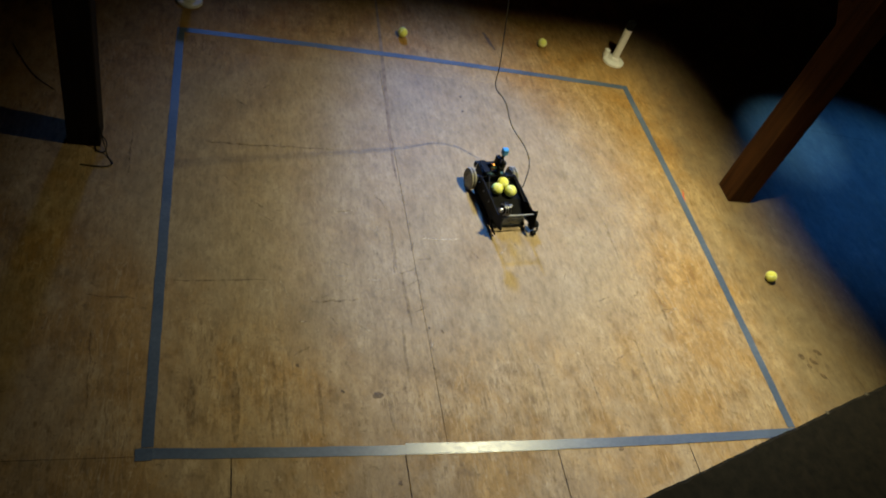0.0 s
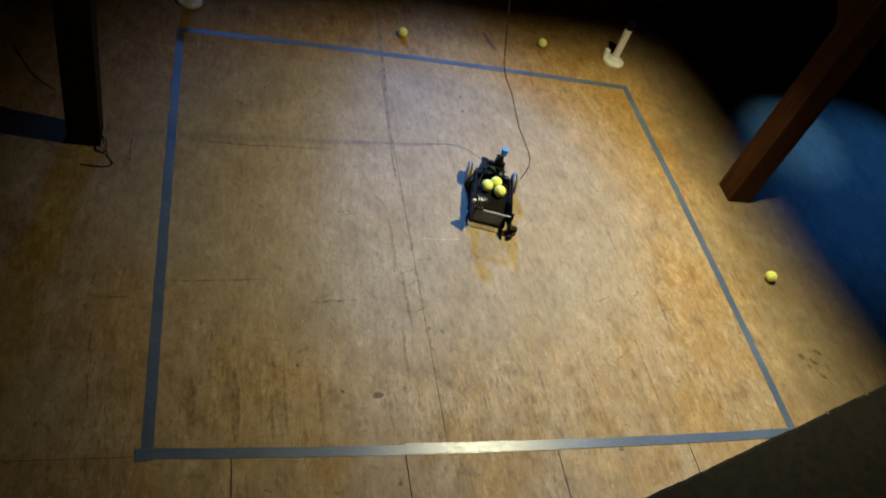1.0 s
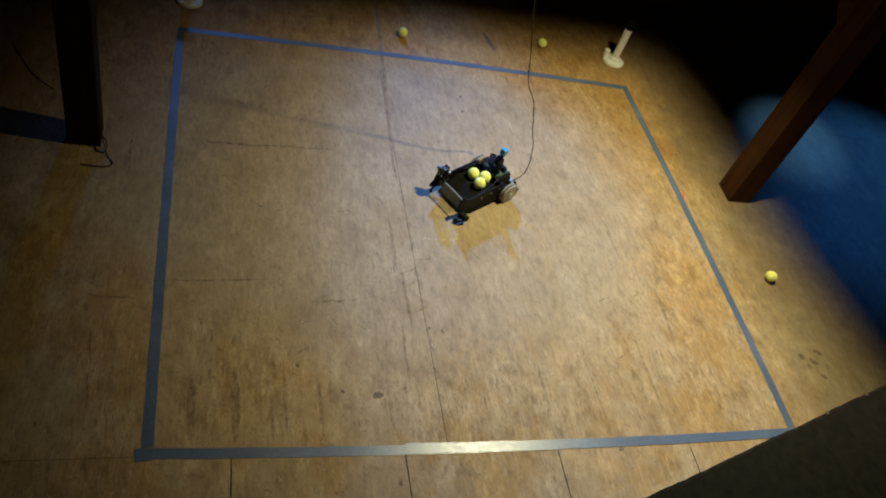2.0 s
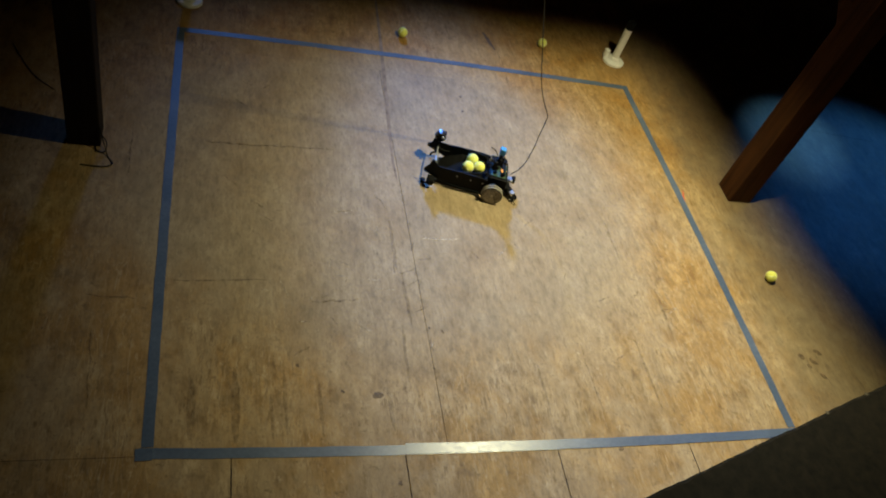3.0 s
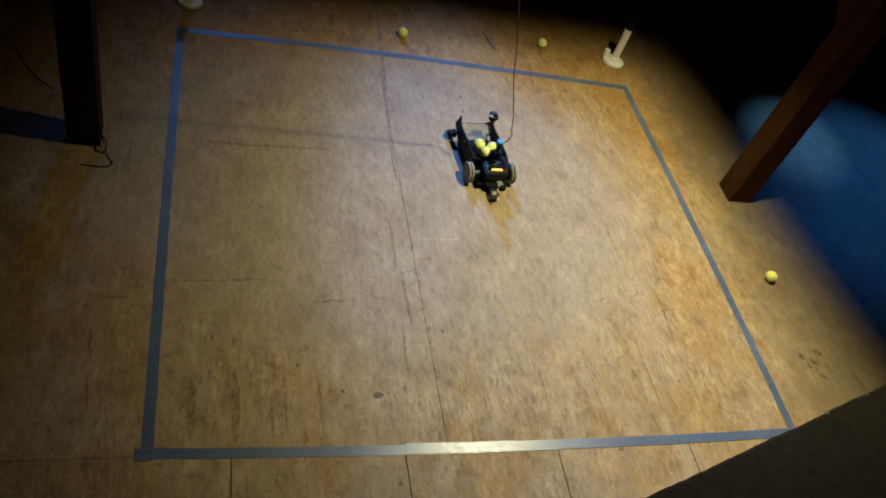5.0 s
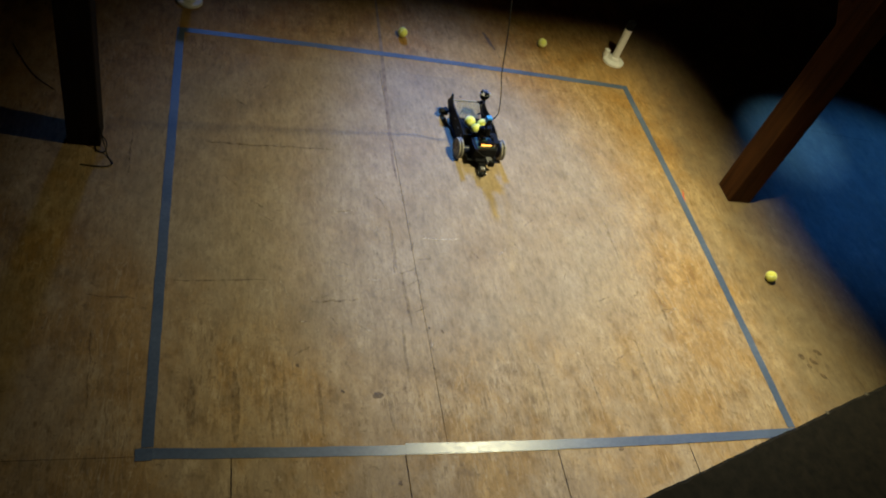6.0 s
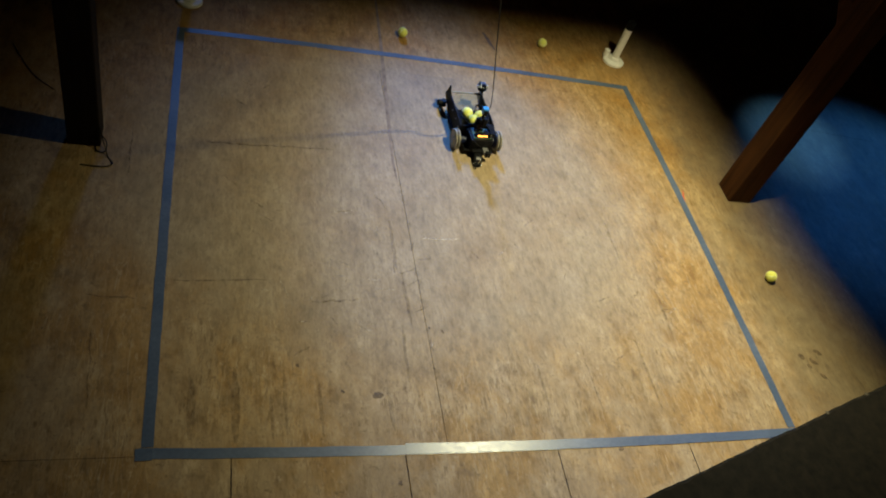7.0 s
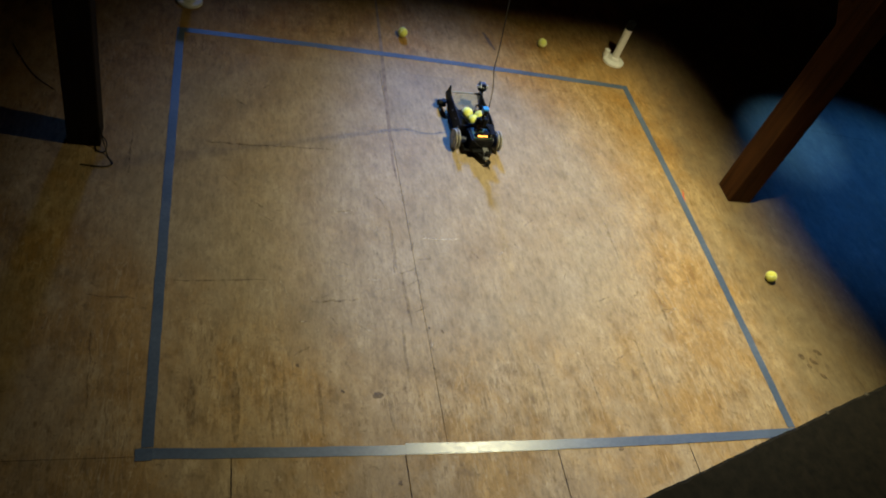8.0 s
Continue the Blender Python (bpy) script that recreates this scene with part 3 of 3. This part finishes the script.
def robot():
    r = empty("robot")
    side_far = [(0.045, 0.018), (0.27, 0.014), (0.315, 0.040), (0.40, 0.072), (0.418, 0.080), (0.418, 0.096), (0.398, 0.112), (0.384, 0.174), (0.374, 0.178), (0.362, 0.152), (0.348, 0.128), (0.30, 0.126), (0.24, 0.132), (0.10, 0.136), (0.045, 0.130)]
    side_near = [(0.045, 0.018), (0.27, 0.014), (0.315, 0.040), (0.40, 0.072), (0.412, 0.080), (0.408, 0.098), (0.388, 0.128), (0.380, 0.164), (0.368, 0.168), (0.354, 0.146), (0.33, 0.132), (0.24, 0.134), (0.10, 0.136), (0.045, 0.130)]
    for s, side in ((1, side_near), (-1, side_far)):
        part("side_panel", plate(side, 0.007, lambda u, v, w, s=s: Vector((u, s * (0.104 + w), v))), BLACK, r)
        part("rail", box((0.05, s * 0.1150 - 0.004, 0.020), (0.27, s * 0.1150 + 0.004, 0.032), 0.0015), MATT, r)
        for x in (0.07, 0.14, 0.22):
            part("screw", rod((x, s * 0.110, 0.10), (x, s * 0.1145, 0.10), 0.004, n=8), ALU, r, "small bright screw")
    part("base_plate", box((-0.075, -0.090, 0.034), (0.285, 0.090, 0.042), 0.002), BLACK, r)
    part("tray_floor", plate([(0.055, 0.088), (0.205, 0.090), (0.285, 0.050), (0.336, 0.013), (0.334, 0.009), (0.283, 0.044), (0.20, 0.084), (0.055, 0.082)], 0.204, lambda u, v, w: Vector((u, w - 0.102, v))), MATT, r)
    bar = part("front_bar", rod((0.360, -0.104, 0.130), (0.360, 0.104, 0.130), 0.0042, n=10), PALE_EDGE, r, "thin pale cross bar between the arms")
    part("sleeve", rod((0.360, -0.100, 0.130), (0.360, -0.055, 0.130), 0.0050, n=12), MATT, bar)
    part("front_flap", plate([(0.362, 0.126), (0.330, 0.016), (0.3285, 0.016), (0.3605, 0.126)], 0.165, lambda u, v, w: Vector((u, w - 0.094, v))), FLAP, r, "smoky clear plastic sheet flap")
    part("flap_hem", rod((0.330, -0.094, 0.0165), (0.330, 0.071, 0.0165), 0.003, n=8), BLACK, r)
    part("rear_guard", plate([(-0.075, 0.118), (-0.075, 0.158), (-0.066, 0.158), (-0.058, 0.135), (-0.02, 0.140), (-0.012, 0.162), (0.0, 0.162), (0.006, 0.138), (0.06, 0.134), (0.06, 0.118)], 0.006, lambda u, v, w: Vector((0.058 + w, u, v))), BLACK, r)
    part("rear_wall", box((0.05, -0.103, 0.042), (0.057, 0.103, 0.125), 0.0015), BLACK, r)
    # pick-up motor on the left arm
    motor = part("motor", box((0.340, 0.112, 0.022), (0.380, 0.136, 0.060), 0.004), BLACK, r)
    part("gear_case", lathe([(0.019, 0), (0.021, 0.003), (0.020, 0.027), (0.014, 0.032)], pose(0.358, 0.134, 0.042, -90, 0, 0), 18), BLACK, motor)
    part("arm_hook", tube([(0.33, 0.116, 0.045), (0.355, 0.150, 0.038), (0.385, 0.155, 0.032), (0.40, 0.135, 0.022)], 0.006), BLACK, r)
    part("arm_foot", rod((0.40, 0.118, 0.018), (0.40, 0.138, 0.018), 0.014), BLACK, r)
    part("arm_hook", tube([(0.31, -0.112, 0.05), (0.345, -0.122, 0.04), (0.375, -0.118, 0.028), (0.385, -0.108, 0.012)], 0.006), BLACK, r)
    # bright clamp on the right arm
    clamp = part("clamp", lathe([(0.014, -0.021), (0.025, -0.019), (0.028, 0.0), (0.025, 0.019), (0.014, 0.021)], pose(0.360, -0.092, 0.184, 90, 0, 15), 18), MATT, r, "black clamp with shiny chrome ribs")
    part("knob", lathe([(0.008, 0), (0.013, 0.004), (0.013, 0.019), (0.007, 0.023)], pose(0.367, -0.111, 0.187, 90, 0, 0), 12), CHROME, clamp)
    part("knob", lathe([(0.005, 0), (0.009, 0.003), (0.009, 0.014), (0.005, 0.017)], pose(0.352, -0.067, 0.194, -60, 0, 20), 12), CHROME, clamp)
    for k in (-1, 0, 1):
        part("rib", tube([(0.385 + 0.004 * (k == 0), -0.092 + 0.017 * k, 0.168), (0.392 + 0.004 * (k == 0), -0.090 + 0.015 * k, 0.184), (0.376, -0.090 + 0.013 * k, 0.209), (0.352, -0.090 + 0.014 * k, 0.212), (0.334, -0.091 + 0.017 * k, 0.198)], 0.0036, 6), CHROME, clamp)
    part("jaw", box((0.372, -0.102, 0.166), (0.387, -0.096, 0.208), 0.002), BLACK, clamp)
    part("jaw", box((0.335, -0.106, 0.180), (0.350, -0.076, 0.216), 0.002), BLACK, clamp)
    part("jaw", box((0.352, -0.080, 0.196), (0.384, -0.074, 0.212), 0.002), BLACK, clamp)
    # electronics behind the tray
    case = part("electronics_case", box((-0.07, -0.078, 0.042), (0.045, 0.062, 0.118), 0.004), BLACK, r)
    part("circuit_board", box((-0.058, -0.070, 0.121), (0.034, 0.045, 0.124)), GREEN_BOARD, case, "dark green circuit board")
    for x, y, w, d, h in ((0.0, -0.045, 0.018, 0.03, 0.012), (0.012, 0.02, 0.02, 0.02, 0.018), (-0.03, 0.025, 0.016, 0.026, 0.010), (-0.02, -0.05, 0.012, 0.012, 0.02), (0.02, -0.01, 0.01, 0.03, 0.014)):
        part("component", box((x - w / 2, y - d / 2, 0.124), (x + w / 2, y + d / 2, 0.124 + h), 0.0015), BLACK if h < 0.016 else NAVY, case)
    part("standoff", rod((-0.05, -0.06, 0.118), (-0.05, -0.06, 0.15), 0.003, n=8), ALU, case)
    part("standoff", rod((0.026, -0.06, 0.118), (0.026, -0.06, 0.15), 0.003, n=8), ALU, case)
    top = part("display_module", box((-0.046, -0.055, 0.126), (-0.026, 0.036, 0.150), 0.002), BLACK, r)
    part("light_bar", box((-0.049, -0.041, 0.131), (-0.036, 0.023, 0.1385), 0.001, None), AMBER, top, "glowing amber light bar")
    part("light_bar", box((-0.0275, -0.006, 0.138), (-0.0245, 0.012, 0.145), 0.0008), AMBER, top, "glowing amber light")
    part("upper_deck", box((-0.05, -0.088, 0.150), (0.045, -0.052, 0.156), 0.002), BLACK, r)
    for s in (1, -1):
        part("drive_motor", lathe([(0.020, 0.03), (0.022, 0.033), (0.022, 0.108), (0.014, 0.112)], pose(0, 0, 0.06, -90 * s, 0, 0), 20), NAVY, r, "dark blue drive motor")
    # mast
    mast = part("mast", box((0.006, 0.001, 0.118), (0.021, 0.015, 0.262), 0.003), BLACK, r)
    part("mast_joint", box((-0.004, -0.009, 0.196), (0.030, 0.022, 0.222), 0.004), BLACK, mast)
    part("mast_joint", box((0.000, -0.004, 0.158), (0.044, 0.030, 0.178), 0.003), BLACK, mast)
    part("servo", box((-0.014, -0.020, 0.172), (0.020, 0.004, 0.232), 0.004), BLACK, mast)
    part("bracket", box((0.016, 0.010, 0.150), (0.038, 0.034, 0.212), 0.003), BLACK, mast)
    part("sensor", box((-0.002, -0.010, 0.260), (0.030, 0.024, 0.300), 0.006), BLUE, mast, "bright blue plastic sensor head")
    part("cap", box((-0.0045, -0.006, 0.264), (0.0, 0.020, 0.290), 0.001), BLACK, mast)
    part("aerial", tube([(0.03, 0.0, 0.235), (0.05, -0.02, 0.250), (0.075, -0.035, 0.252)], 0.003, 6), BLACK, mast)
    # loose wires on the robot
    for pts in ([(0.04, -0.05, 0.12), (0.08, -0.07, 0.15), (0.12, -0.085, 0.142), (0.18, -0.095, 0.125)], [(0.03, 0.05, 0.12), (0.07, 0.075, 0.152), (0.13, 0.09, 0.14), (0.25, 0.098, 0.118)],
                [(-0.05, 0.05, 0.115), (-0.08, 0.04, 0.11), (-0.08, 0.0, 0.08), (-0.06, -0.02, 0.06)], [(0.0, -0.07, 0.13), (-0.03, -0.09, 0.16), (-0.06, -0.07, 0.13), (-0.07, -0.05, 0.09)],
                [(0.02, 0.0, 0.15), (0.0, -0.04, 0.175), (-0.02, -0.06, 0.15)], [(0.36, -0.098, 0.115), (0.33, -0.09, 0.09), (0.28, -0.098, 0.09)]):
        part("wire", tube(pts, 0.0028, 6), WIRE, r)
    # rear bracket
    bracket = part("rear_bracket", box((-0.115, -0.056, 0.050), (-0.070, -0.022, 0.066), 0.002), ALU, r, "bright aluminium rear bracket")
    part("block", box((-0.130, -0.062, 0.040), (-0.108, -0.030, 0.075), 0.003), BLACK, bracket)
    part("tail_plate", box((-0.10, -0.03, 0.046), (-0.06, 0.045, 0.056), 0.002), BLACK, r)
    # trailing caster
    caster = part("caster", rod((0, 0, 0.012), (0, 0, 0.052), 0.012), BLACK, r)
    for y in (-0.018, 0.018):
        part("fork", plate([(0.014, 0.048), (0.014, 0.030), (-0.085, 0.010), (-0.10, 0.012), (-0.10, 0.026), (-0.06, 0.040)], 0.006, lambda u, v, w, y=y: Vector((u, y - 0.003 + w, v))), BLACK, caster)
    part("fork_bridge", box((-0.05, -0.018, 0.020), (0.012, 0.018, 0.044), 0.003), BLACK, caster)
    part("caster_wheel", lathe([(0.012, -0.011), (0.0155, -0.009), (0.0155, 0.009), (0.012, 0.011)], pose(-0.09, 0, 0.0155, 90, 0, 0), 18), BLACK, caster)
    part("axle_bolt", rod((-0.09, -0.028, 0.0165), (-0.09, 0.028, 0.0165), 0.004, n=8), CHROME, caster, "bright axle bolt")
    part("cap", box((-0.080, -0.014, 0.036), (-0.055, 0.014, 0.046), 0.002), ALU, caster, "small aluminium cap")
    part("whisker", tube([(-0.095, 0.012, 0.02), (-0.115, 0.014, 0.016), (-0.125, 0.010, 0.008)], 0.003, 6), BLACK, caster)
    caster.matrix_basis = pose(-0.078, 0, 0)
    return tagged(r, "black two-wheeled ball-collecting robot with a tray", "robot"), caster


BROWN_PLATE = material("brown_board", plain((0.10, 0.078, 0.055), 0.7, vary=0.2))
PALE_EDGE = material("pale_plastic_edge", plain((0.22, 0.225, 0.22), 0.4, vary=0.1))
ROBOT, CASTER = robot()
WHEELS = [wheel(1, ROBOT), wheel(-1, ROBOT)]
BALLS = [(tennis_ball("yellow tennis ball riding in the robot's tray"), pose(x, y, z, turn, 20, turn * 1.7))
         for x, y, z, turn in ((0.150, -0.040, 0.126, 10), (0.106, 0.012, 0.126, 80), (0.171, 0.036, 0.126, 150))]

# ---- tether ----
LINK = 0.045
N_LINKS = 40


def tether():
    thing = empty("tether_cable")
    made = []
    first = None
    for i in range(N_LINKS):
        if first is None:
            bm = rod((0, 0, -0.003), (0, 0, LINK + 0.003), 0.0027, n=8)
            first = link("cable_piece", bm, WIRE, thing, True)
            made.append(first)
        else:
            ob = new("cable_piece", first.data)
            ob.parent = thing
            made.append(ob)
    tagged(thing, "thin black tether cable rising from the robot", "cable")
    return made


TETHER = tether()


# ---- plywood sheets ----
def sheets():
    def sheet(x0, x1, y0, y1, mat, gap):
        bm = bmesh.new()
        add_box(bm, (-(x1 - x0) / 2 + gap, -(y1 - y0) / 2 + gap, -0.018), ((x1 - x0) / 2 - gap, (y1 - y0) / 2 - gap, 0.0), 0.0008 if gap > 0.001 else 0.0)
        ob = part("plywood_sheet", bm, mat, FLOOR_OB)
        ob.location = ((x0 + x1) / 2, (y0 + y1) / 2, 0)
        return ob

    w = 1.22
    xs = [X0, -2.44, -1.22, 0.0, w, 2 * w, 3 * w, 4 * w, 5 * w, 6 * w, X1]
    for a, b in zip(xs, xs[1:]):
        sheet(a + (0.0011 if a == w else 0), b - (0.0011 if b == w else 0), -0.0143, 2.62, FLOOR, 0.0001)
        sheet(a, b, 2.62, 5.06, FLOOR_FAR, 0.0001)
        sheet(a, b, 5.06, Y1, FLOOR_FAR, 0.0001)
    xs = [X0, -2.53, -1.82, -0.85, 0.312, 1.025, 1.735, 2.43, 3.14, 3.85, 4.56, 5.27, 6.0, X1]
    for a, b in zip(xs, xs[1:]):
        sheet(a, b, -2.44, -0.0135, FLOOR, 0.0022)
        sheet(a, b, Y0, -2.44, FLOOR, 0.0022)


sheets()

# ---- movement ----
TURNS = [(0.0, 1.758, 1.629, -81.6), (0.5, 1.757, 1.629, -82.5), (1.0, 1.760, 1.630, -104.5), (1.5, 1.766, 1.631, -125.1), (2.0, 1.769, 1.628, -148.5), (2.5, 1.770, 1.623, -173.0),
         (3.0, 1.770, 1.620, -196.6), (3.5, 1.765, 1.620, -217.5), (4.0, 1.763, 1.618, -237.8), (4.5, 1.762, 1.615, -257.9), (4.7, 1.763, 1.618, -264.6), (5.0, 1.757, 1.668, -265.6),
         (5.4, 1.748, 1.748, -266.0), (5.8, 1.738, 1.829, -266.4), (6.0, 1.734, 1.869, -266.8), (6.2, 1.731, 1.908, -267.1), (6.4, 1.730, 1.943, -267.5), (6.5, 1.730, 1.949, -267.5), (8.0, 1.730, 1.949, -267.5)]
SWING = [(0.0, -10), (0.5, -10), (0.8, -40), (1.5, -58), (3.0, -48), (3.5, -31), (4.0, -9), (4.5, -8), (5.8, -8), (6.5, -12), (7.3, -12), (7.5, -4), (7.7, 12), (7.9, 28), (8.0, 32)]
# the cable's line at some times: the way of its points on the ground and their heights
CABLE = [
    (0.0, [(1.905, 1.507, 0.12), (1.957, 1.631, 0.18), (1.923, 1.700, 0.25), (1.829, 1.791, 0.33), (1.763, 1.843, 0.45), (1.666, 1.831, 0.55), (1.598, 1.733, 0.76), (1.519, 1.644, 1.00)]),
    (0.5, [(1.898, 1.506, 0.12), (1.961, 1.646, 0.18), (1.910, 1.717, 0.25), (1.820, 1.799, 0.33), (1.756, 1.842, 0.45), (1.660, 1.830, 0.55), (1.598, 1.733, 0.76), (1.519, 1.644, 1.00)]),
    (1.0, [(1.913, 1.581, 0.12), (1.951, 1.624, 0.20), (1.934, 1.701, 0.25), (1.873, 1.758, 0.33), (1.827, 1.818, 0.42), (1.774, 1.840, 0.52), (1.697, 1.808, 0.63), (1.630, 1.764, 0.76), (1.546, 1.698, 1.00)]),
    (1.5, [(1.868, 1.568, 0.10), (1.930, 1.580, 0.15), (1.957, 1.648, 0.20), (1.937, 1.713, 0.27), (1.888, 1.751, 0.36), (1.844, 1.808, 0.50), (1.768, 1.778, 0.60), (1.691, 1.727, 0.76), (1.617, 1.715, 1.00)]),
    (3.0, [(1.860, 1.612, 0.12), (1.917, 1.628, 0.17), (1.972, 1.695, 0.26), (1.984, 1.724, 0.34), (1.997, 1.742, 0.44), (1.984, 1.752, 0.48), (1.930, 1.758, 0.56), (1.879, 1.780, 0.68), (1.755, 1.746, 1.00)]),
    (3.5, [(1.870, 1.650, 0.12), (1.929, 1.676, 0.17), (1.972, 1.695, 0.26), (2.000, 1.716, 0.34), (2.020, 1.725, 0.42), (2.001, 1.724, 0.47), (1.946, 1.757, 0.55), (1.869, 1.754, 0.68), (1.761, 1.747, 1.00)]),
    (4.0, [(1.874, 1.684, 0.12), (1.935, 1.758, 0.18), (1.976, 1.751, 0.24), (2.003, 1.737, 0.30), (2.007, 1.734, 0.36), (1.959, 1.751, 0.45), (1.905, 1.779, 0.56), (1.825, 1.784, 0.74), (1.731, 1.741, 1.00)]),
    (4.5, [(1.866, 1.803, 0.13), (1.895, 1.770, 0.20), (1.903, 1.748, 0.30), (1.842, 1.743, 0.44), (1.783, 1.762, 0.58), (1.763, 1.766, 0.71), (1.699, 1.733, 1.00)]),
    (4.7, [(1.873, 1.833, 0.13), (1.890, 1.808, 0.20), (1.851, 1.766, 0.32), (1.795, 1.756, 0.47), (1.752, 1.757, 0.58), (1.732, 1.778, 0.68), (1.610, 1.712, 1.00)]),
    (5.8, [(1.837, 1.994, 0.14), (1.865, 1.963, 0.22), (1.809, 1.887, 0.38), (1.757, 1.837, 0.52), (1.715, 1.811, 0.63), (1.687, 1.806, 0.74), (1.613, 1.761, 1.00)]),
    (6.2, [(1.812, 2.100, 0.14), (1.792, 2.040, 0.25), (1.702, 1.912, 0.47), (1.650, 1.869, 0.61), (1.626, 1.861, 0.71), (1.520, 1.739, 1.00)]),
    (6.5, [(1.819, 2.133, 0.14), (1.785, 2.060, 0.25), (1.691, 1.910, 0.47), (1.645, 1.865, 0.60), (1.613, 1.859, 0.71), (1.507, 1.736, 1.00)]),
    (7.3, [(1.814, 2.111, 0.14), (1.792, 2.040, 0.25), (1.706, 1.913, 0.47), (1.657, 1.871, 0.61), (1.630, 1.862, 0.71), (1.520, 1.739, 1.00)]),
    (7.5, [(1.812, 2.100, 0.14), (1.815, 2.030, 0.24), (1.736, 1.908, 0.44), (1.687, 1.857, 0.60), (1.670, 1.863, 0.68), (1.553, 1.699, 1.00)]),
    (8.0, [(1.819, 2.133, 0.14), (1.759, 2.028, 0.32), (1.690, 1.921, 0.50), (1.638, 1.875, 0.64), (1.627, 1.868, 0.74), (1.546, 1.746, 1.00)]),
]


def smooth_between(rows, t):
    """Catmull-Rom through the rows, with their own spacing in time."""
    for i in range(len(rows) - 1):
        a, b = rows[i], rows[i + 1]
        if t <= b[0] + 1e-9:
            h = b[0] - a[0]
            u = (t - a[0]) / h
            out = []
            for k in range(1, len(a)):
                d = (b[k] - a[k]) / h
                before = (a[k] - rows[i - 1][k]) / (a[0] - rows[i - 1][0]) if i else d
                after = (rows[i + 2][k] - b[k]) / (rows[i + 2][0] - b[0]) if i + 2 < len(rows) else d
                ma = 0 if before * d <= 0 else 2 * before * d / (before + d)
                mb = 0 if after * d <= 0 else 2 * after * d / (after + d)
                out.append((2 * u ** 3 - 3 * u * u + 1) * a[k] + (u ** 3 - 2 * u * u + u) * h * ma + (3 * u * u - 2 * u ** 3) * b[k] + (u ** 3 - u * u) * h * mb)
            return out
    return list(rows[-1][1:])


def motions():
    times = [i * 0.2 for i in range(41)]
    turned = []
    spin = [0.0, 0.0]
    last = None
    for t in times:
        x, y, h = smooth_between(TURNS, t)
        if last:
            ahead = (x - last[0]) * math.cos(radians(h)) + (y - last[1]) * math.sin(radians(h))
            arc = radians(h - last[2]) * 0.137
            spin = [spin[0] + (ahead - arc) / 0.062, spin[1] + (ahead + arc) / 0.062]
        last = (x, y, h)
        turned.append((t, pose(x, y, 0, 0, 0, h), tuple(spin)))
    walk(ROBOT, [(t, m) for t, m, _ in turned])
    for ball, m in BALLS:
        walk(ball, [(t, r @ m) for t, r, _ in turned])
    for k, (ob, m) in enumerate(WHEELS):
        walk(ob, [(t, Matrix.Translation(m.translation) @ Matrix.Rotation(s[k], 4, "Y") @ m.to_3x3().to_4x4()) for t, _, s in turned])
    walk(CASTER, [(t, pose(-0.078, 0, 0, 0, 0, a)) for t, a in SWING])
    rows = [[] for _ in TETHER]
    for t, pts in CABLE:
        pts = [Vector(p) for p in pts]
        fine = []
        for i in range(len(pts) - 1):
            p0, p1, p2, p3 = pts[max(i - 1, 0)], pts[i], pts[i + 1], pts[min(i + 2, len(pts) - 1)]
            for k in range(12):
                u = k / 12
                fine.append(0.5 * ((2 * p1) + (p2 - p0) * u + (2 * p0 - 5 * p1 + 4 * p2 - p3) * u * u + (3 * p1 - p0 - 3 * p2 + p3) * u ** 3))
        fine.append(pts[-1])
        end, up = fine[-1], (fine[-1] - fine[-6]).normalized()
        fine += [end + up * 0.02 * k for k in range(1, 100)]
        at, j = fine[0], 0
        for i in range(N_LINKS):
            while j < len(fine) - 1 and (fine[j] - at).length < LINK:
                j += 1
            d = (fine[j] - at).normalized()
            rows[i].append((t, Matrix.Translation(at) @ d.to_track_quat("Z", "Y").to_matrix().to_4x4()))
            at = at + d * LINK
    for ob, r in zip(TETHER, rows):
        walk(ob, r)


motions()
